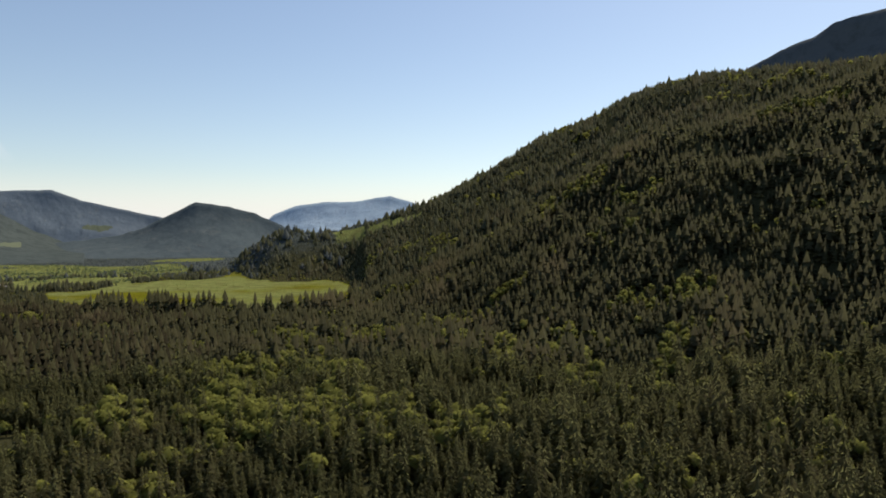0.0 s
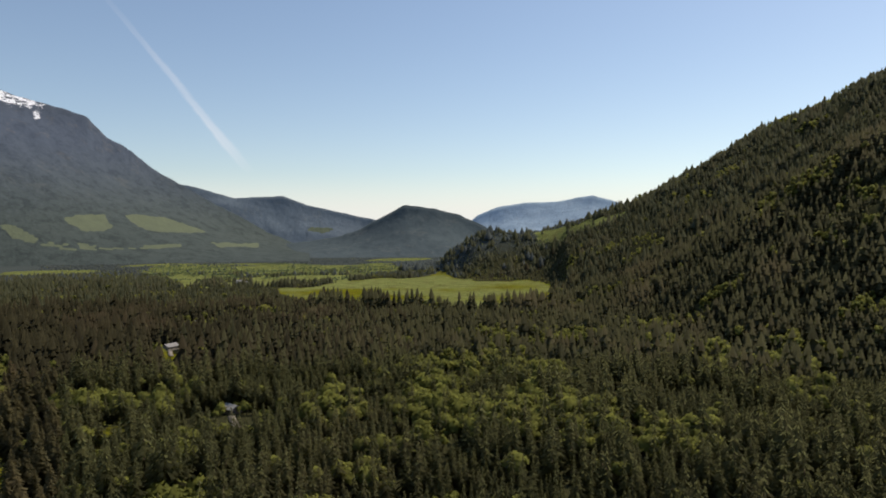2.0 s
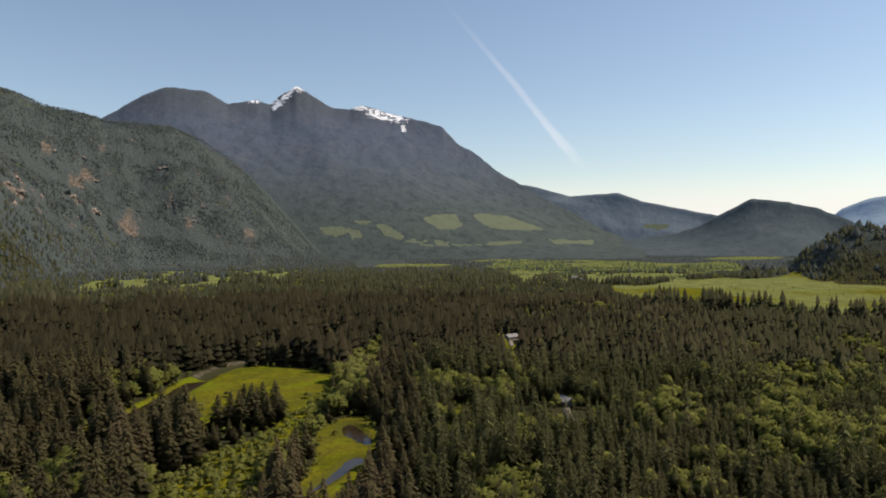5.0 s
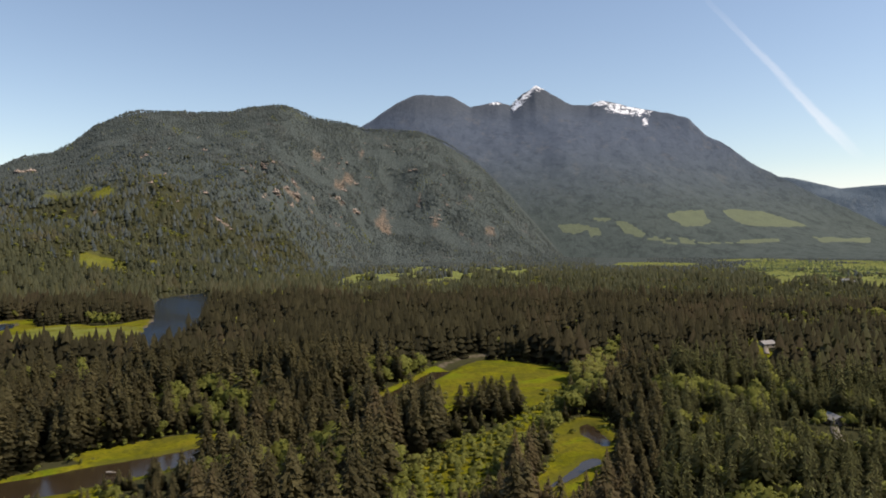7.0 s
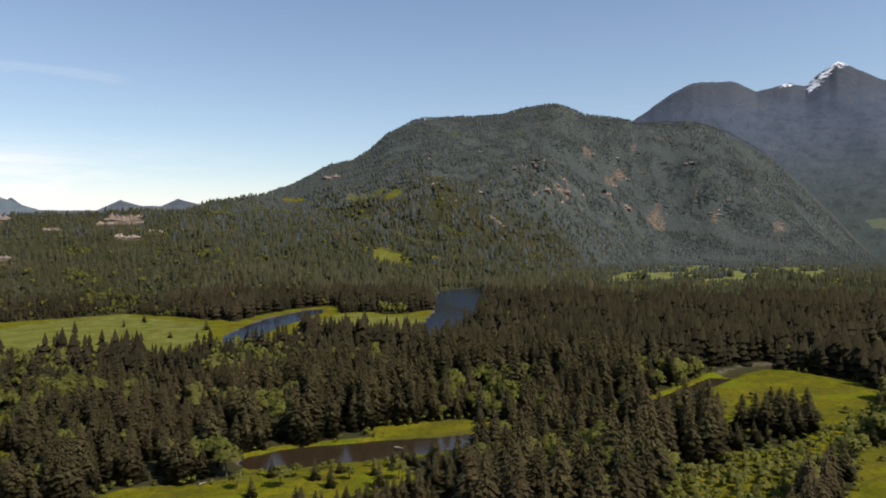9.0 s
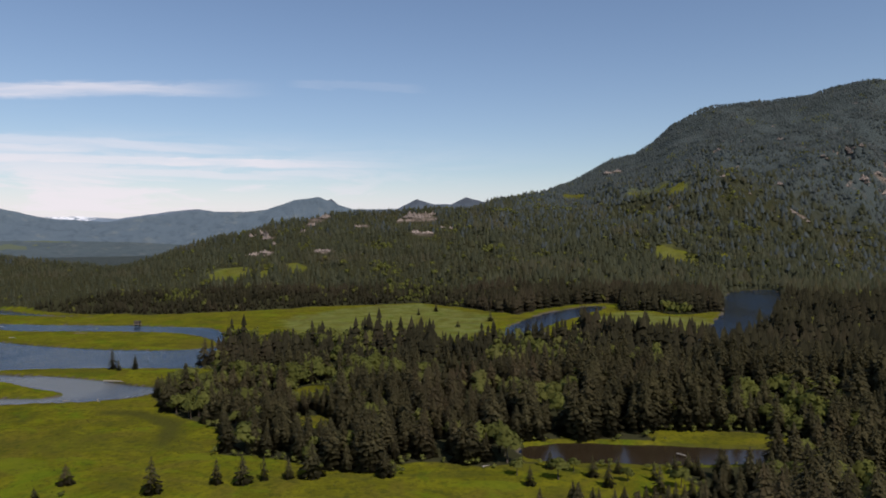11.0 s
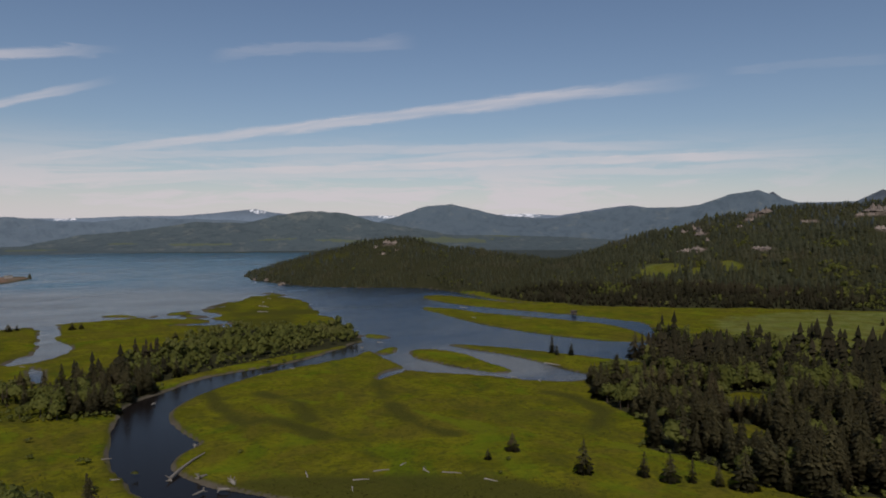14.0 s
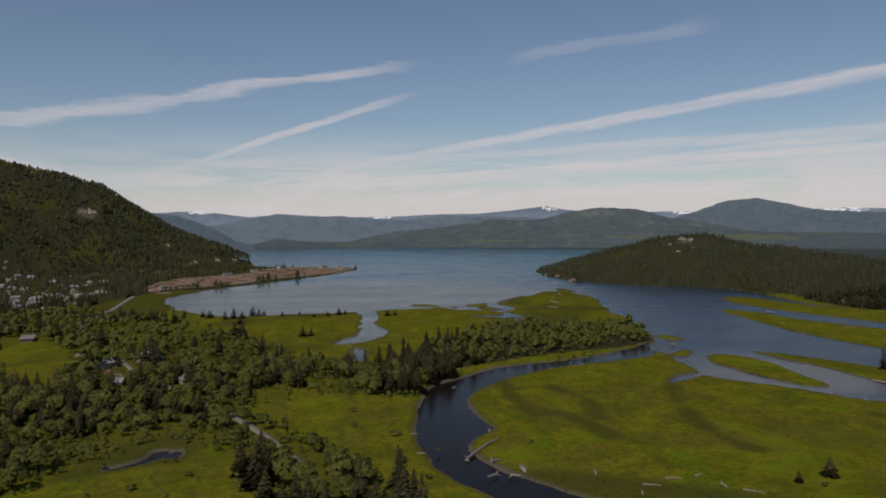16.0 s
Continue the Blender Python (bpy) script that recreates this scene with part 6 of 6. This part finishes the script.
driftwood(-95, -288, 0.3, 29, 222, 0.75, True, -3)
for x, y, ln, turn, th, root in ((-105, -262, 5, 150, 0.6, True), (-100, -265, 7, 20, 0.5, True), (-104, -280, 5, 200, 0.7, True), (-112, -266, 4, 80, 0.8, True), (-119, -325, 6, 60, 0.4, True), (-138, -253, 10, 245, 0.35, False),
                                 (-150, -238, 9, 150, 0.35, False), (-146, -232, 6, 60, 0.3, False), (-162, -241, 9, 160, 0.4, False), (-183, -222, 11, 130, 0.4, False), (-191, -205, 8, 110, 0.4, False), (-179, -229, 5, 90, 0.4, True),
                                 (-394, -357, 14, 100, 0.6, False), (-175, -240, 6, 200, 0.3, False), (-230, -228, 5, 100, 0.3, True), (-130, -420, 5, 50, 0.4, True), (-215, -457, 5, 20, 0.35, False), (-240, -463, 4, 120, 0.4, True),
                                 (-410, -880, 22, 100, 0.7, False), (-440, -930, 16, 60, 0.6, False), (-380, -820, 14, 130, 0.6, False), (-470, -980, 18, 80, 0.7, False), (-600, -690, 12, 110, 0.6, False), (-540, -600, 10, 90, 0.5, False),
                                 (-580, -560, 12, 120, 0.5, False), (-355, -520, 6, 140, 0.5, True), (-330, -505, 7, 30, 0.5, False), (-76, -300, 4, 160, 0.4, True), (-80, -330, 5, 170, 0.4, True), (-340, -338, 6, 120, 0.4, False),
                                 (-346, -318, 5, 60, 0.4, True), (-120, -860, 14, 100, 0.6, False), (-90, -600, 7, 120, 0.5, False), (-330, 12, 6, 60, 0.4, False), (-290, -68, 5, 140, 0.35, False), (-160, -560, 5, 100, 0.4, False)):
    driftwood(x, y, 0.9 * th + max(ground_z(x, y), 0) * 0.6, ln * (0.75 if ln < 12 else 1.0), turn, th, root)

# ---- roads ----


def road(name, line, wide, label):
    pts = []
    for (ax, ay), (bx, by) in zip(line, line[1:]):
        n = max(2, int(math.hypot(bx - ax, by - ay) / 6))
        pts += [(ax + (bx - ax) * i / n, ay + (by - ay) * i / n) for i in range(n)]
    pts.append(line[-1])
    p = np.array(pts, float)
    for _ in range(6):
        p[1:-1] = (p[:-2] + 2 * p[1:-1] + p[2:]) / 4
    way = np.gradient(p, axis=0)
    side = np.stack([-way[:, 1], way[:, 0]], -1) / np.linalg.norm(way, axis=1)[:, None]
    rows = []
    for off, lift in ((-1, -0.6), (-0.9, 0.25), (0, 0.34), (0.9, 0.25), (1, -0.6)):
        q = p + side * off * wide / 2
        rows.append(np.column_stack([q, height(p[:, 0], p[:, 1]) + 0.5 + lift]))
    me = mesh_of(name, np.concatenate(rows), grid_tris(5, len(p))[:, ::-1], MAT_GRAVEL, True)
    return tagged(new(name, me), label, "road", kind="structure")


road("road", ROADS[0], 3.8, "pale gravel road between dark trees")
road("road_yard", ROADS[2], 4.0, "short pale gravel driveway between the conifers")
road("road_clearing", ROADS[3], 4.0, "short pale gravel driveway in a forest clearing")
road("road_shore", ROADS[1], 6.0, "pale gravel road along the bay")

# ---- houses ----


def house_kind(wide, deep, tall, roof_mat, wall_mat):
    root = new("house")
    w, d = wide / 2, deep / 2
    part("wall", box_mesh("wall", -w, w, -d, d, -0.6, tall, wall_mat, 0.05), root)
    ridge = tall + wide * 0.27
    bm = bmesh.new()
    o = 0.5
    prof = [(-w - o, tall - 0.12), (0, ridge), (w + o, tall - 0.12), (w + o, tall + 0.12), (0, ridge + 0.26), (-w - o, tall + 0.12)]
    a = [bm.verts.new((x, -d - o, z)) for x, z in prof]
    b = [bm.verts.new((x, d + o, z)) for x, z in prof]
    for i in range(6):
        bm.faces.new((a[i], a[(i + 1) % 6], b[(i + 1) % 6], b[i]))
    for ring in (a, b):
        bm.faces.new((ring[0], ring[1], ring[4], ring[5]))
        bm.faces.new((ring[1], ring[2], ring[3], ring[4]))
    bmesh.ops.recalc_face_normals(bm, faces=bm.faces)
    me = bpy.data.meshes.new("roof")
    bm.to_mesh(me)
    bm.free()
    me.materials.append(roof_mat)
    part("roof", me, root)
    for s in (-1, 1):
        bm = bmesh.new()
        bm.faces.new([bm.verts.new((x, s * (d - 0.02), z)) for x, z in ((-w, tall), (w, tall), (0, ridge))])
        g = bmesh.ops.extrude_face_region(bm, geom=bm.faces[:])
        for v in g["geom"]:
            if isinstance(v, bmesh.types.BMVert):
                v.co.y -= s * 0.2
        me = bpy.data.meshes.new("gable")
        bm.to_mesh(me)
        bm.free()
        me.materials.append(wall_mat)
        part("gable", me, root)
        for x in (-w * 0.5, w * 0.45):
            pane = part("window", box_mesh("window", x - 0.7, x + 0.7, s * d - 0.05, s * d + 0.05, 1.0, 2.2, MAT_WALL, 0.02), root)
            part("pane", box_mesh("pane", x - 0.6, x + 0.6, s * d - 0.07, s * d + 0.07, 1.1, 2.1, MAT_GLASS, 0.0), pane)
        for y in (-d * 0.5, d * 0.4):
            pane = part("window", box_mesh("window", s * w - 0.05, s * w + 0.05, y - 0.7, y + 0.7, 1.0, 2.2, MAT_WALL, 0.02), root)
            part("pane", box_mesh("pane", s * w - 0.07, s * w + 0.07, y - 0.6, y + 0.6, 1.1, 2.1, MAT_GLASS, 0.0), pane)
    part("door", box_mesh("door", w - 0.05, w + 0.08, -0.5, 0.5, 0, 2.05, MAT_PLANK, 0.02), root)
    return root


HOUSES = [tagged(house_kind(9, 13, 3.2, MAT_ROOF, MAT_WALL), "pale painted house with a grey shingle roof", "house", "houses of the town"),
          tagged(house_kind(11, 17, 4.0, MAT_METALROOF, MAT_WALL), "white house with a pale metal roof", "house", "houses of the town"),
          tagged(house_kind(8, 10, 2.8, MAT_METALROOF, MAT_PLANK), "small wooden house with a pale metal roof", "house", "houses of the town")]
SITES = [(115, -607), (96, -554), (75, -490), (32, -485), (65, -578), (490, -1765), (290, -1210), (290, -1080), (300, -1605), (275, -1115), (250, -1245), (300, -1050), (450, -1700), (425, -1565), (340, -1535), (330, -1275),
         (360, -1330), (250, -1150), (310, -1160), (380, -1210), (225, -1080), (355, -1120), (270, -1330), (300, -1400), (400, -1420), (240, -1440), (340, -1660), (520, -1600), (205, -1200), (410, -1120), (330, -960), (220, -960),
         (376, -1383), (268, -1020), (260, -1053), (273, -1183), (278, -1139), (327, -1459), (296, -1379), (228, -1167), (228, -1096), (261, -1198), (482, -1734), (412, -1652), (257, -1365), (201, -1047), (204, -1012),
         (215, -1181), (348, -1466), (260, -1434), (219, -1301), (346, -1258), (335, -1309), (-229, 352), (-415, 541),
         (-895, 1415), (-870, 1400), (-640, 1900), (-499, 705)]
for i, (x, y) in enumerate(SITES):
    kind = HOUSES[(i * 7) % 3]
    m = pose(x, y, ground_z(x, y), 0, 0, RNG.uniform(0, 180))
    if i < 3:
        HOUSES[i].matrix_basis = m
    else:
        copy_thing(kind, m)

# a long low shed with a reddish roof beside the field
shed = new("barn")
shed.matrix_basis = pose(184, -722, ground_z(184, -722), 0, 0, 100)
part("wall", box_mesh("wall", -13, 13, -5, 5, -0.5, 3.0, MAT_PLANK), shed)
part("roof", box_mesh("roof", -14, 14, -6, 6, 3.0, 3.5, MAT_STEEL, 0.1), shed, "rust-brown metal roof")
tagged(shed, "long low wooden barn with a rust-brown roof", "barn")

# ---- log yard on the spit ----
LOG = tube_mesh("log", [(-6, 0, 0), (0, 0.05, 0), (6, 0, 0)], [0.42, 0.4, 0.34], MAT_LOG, 7, 0.06)


def log_pile(x, y, turn, rows):
    pile = new("log_pile")
    pile.matrix_basis = pose(x, y, ground_z(x, y), 0, 0, turn) @ Matrix.Diagonal((1.6, 1.6, 1.6, 1))
    for r in range(rows):
        for i in range(rows * 2 - r):
            ob = part("log", LOG, pile)
            ob.matrix_basis = pose(RNG.uniform(-0.6, 0.6), (i - (rows * 2 - r) / 2) * 0.85, 0.4 + r * 0.72, RNG.uniform(0, 360), 0, RNG.uniform(-2, 2))
    return tagged(pile, "stack of reddish-brown cut logs on the yard", "log pile", "log stacks in the yard")


for x, y, turn, rows in ((60, -1290, 20, 3), (95, -1330, 40, 3), (40, -1380, 30, 3), (-10, -1420, 35, 3), (10, -1480, 10, 4), (-60, -1490, 40, 3), (70, -1450, 60, 4), (-70, -1560, 30, 3), (-120, -1590, 50, 4), (-20, -1570, 20, 4),
                         (60, -1540, 40, 3), (-140, -1680, 30, 3), (-200, -1720, 35, 3), (-100, -1700, 20, 4), (-60, -1640, 45, 3), (130, -1220, 30, 3), (140, -1350, 70, 3), (-230, -1770, 20, 3), (-160, -1800, 40, 3), (110, -1180, 20, 2)):
    log_pile(x, y, turn, rows)
for x, y, w, d, h in ((-250, -1790, 14, 9, 6), (-215, -1840, 18, 10, 6), (-110, -1850, 24, 12, 7), (20, -1600, 20, 10, 6), (120, -1270, 12, 8, 5), (-40, -1720, 16, 9, 6)):
    hall = new("yard_shed")
    hall.matrix_basis = pose(x, y, ground_z(x, y), 0, 0, RNG.uniform(0, 90))
    part("wall", box_mesh("wall", -w / 2, w / 2, -d / 2, d / 2, -0.5, h, MAT_WALL), hall)
    part("roof", box_mesh("roof", -w / 2 - 0.5, w / 2 + 0.5, -d / 2 - 0.5, d / 2 + 0.5, h, h + 0.5, MAT_METALROOF, 0.1), hall)
    tagged(hall, "pale metal shed standing on the log yard", "shed", "sheds of the log yard")
for i in range(14):
    a = radians(173.0 + 0.42 * i)
    d = 1985 - 12 * i
    post = new("piling", tube_mesh("piling", [(0, 0, -3), (0, 0, 2), (0.1, 0, 5.5)], [0.5, 0.5, 0.45], MAT_PLANK, 7, 0.05))
    post.matrix_basis = pose(-math.sin(a) * d, math.cos(a) * d, 0)
    tagged(post, "dark weathered timber piling standing in the bay", "piling", "pilings off the spit")

# ---- hut on the tidal flat ----
hut = new("hut")
hut.matrix_basis = pose(-651, -543, 0.6, 0, 0, 25)
for sx in (-3, 3):
    for sy in (-2.2, 2.2):
        part("stilt", tube_mesh("stilt", [(sx, sy, -1.5), (sx, sy, 1.5)], [0.25, 0.22], MAT_PLANK, 6), hut)
part("floor", box_mesh("floor", -4.5, 4.5, -3.2, 3.2, 1.2, 1.5, MAT_PLANK), hut)
part("wall", box_mesh("wall", -3.6, 3.6, -2.6, 2.6, 1.5, 4.4, MAT_BARK), hut)
part("roof", box_mesh("roof", -4.2, 4.2, -3.2, 3.2, 4.4, 4.8, MAT_BARK, 0.1), hut)
part("door", box_mesh("door", 3.58, 3.68, -0.5, 0.5, 1.5, 3.5, MAT_GLASS, 0.0), hut)
tagged(hut, "small dark wooden hut on stilts over the tidal flat", "hut")

# ---- bluffs ----


def bluff(x, y, z, wide, tall, seed):
    """A bare granite outcrop: broken ledges on the slope."""
    rng = np.random.default_rng(seed)
    n, m = 15, 9
    u, v = np.meshgrid(np.linspace(-1, 1, n), np.linspace(0, 1, m), indexing="ij")
    face = np.floor(v * 4 + rng.uniform(-0.3, 0.3, u.shape)) / 4 * 0.5 + v * 0.5
    px = u * wide / 2 * (1 - 0.35 * v ** 2) + rng.uniform(-1, 1, u.shape) * wide * 0.03
    ledge = np.sqrt(np.clip(1.02 - u * u, 0, 1)) * (0.75 + 0.25 * np.sin(u * 7 + rng.uniform(0, 6)))
    pz = (face * tall * ledge * rng.uniform(0.8, 1.15, u.shape)) - tall * 0.12
    py = v ** 1.2 * tall * 1.5 + rng.uniform(-1, 1, u.shape) * tall * 0.09 - (1 - u * u) * wide * 0.10
    top = np.stack([px, py, pz], -1).reshape(-1, 3)
    tris = grid_tris(n, m)
    back = top + np.array((0.0, tall * 0.4, -tall * 0.5))
    me = mesh_of("rock_outcrop", np.concatenate([top, back]), np.concatenate([tris, tris[:, ::-1] + len(top)]), MAT_ROCK)
    ob = new("rock_outcrop", me)
    a = math.degrees(math.atan2(-x, y))
    ob.matrix_basis = pose(x, y, z + tall * 0.1, 0, 0, a + rng.uniform(-25, 25))
    return tagged(ob, "bare pinkish granite outcrop on the wooded slope", "rock", "rock outcrops")


for i, (x, y, z, w, h) in enumerate(BLUFF_SPOTS):
    for j in range(2 if w < 40 else 3):
        k = RNG.uniform(-0.5, 0.5) * w
        a = math.atan2(-x, y)
        bx, by = x + math.cos(a) * k, y + math.sin(a) * k
        bluff(bx, by, ground_z(bx, by) + RNG.uniform(-0.2, 0.2) * h, w * RNG.uniform(0.4, 0.8), h * RNG.uniform(0.6, 1.0), 300 + i * 5 + j)
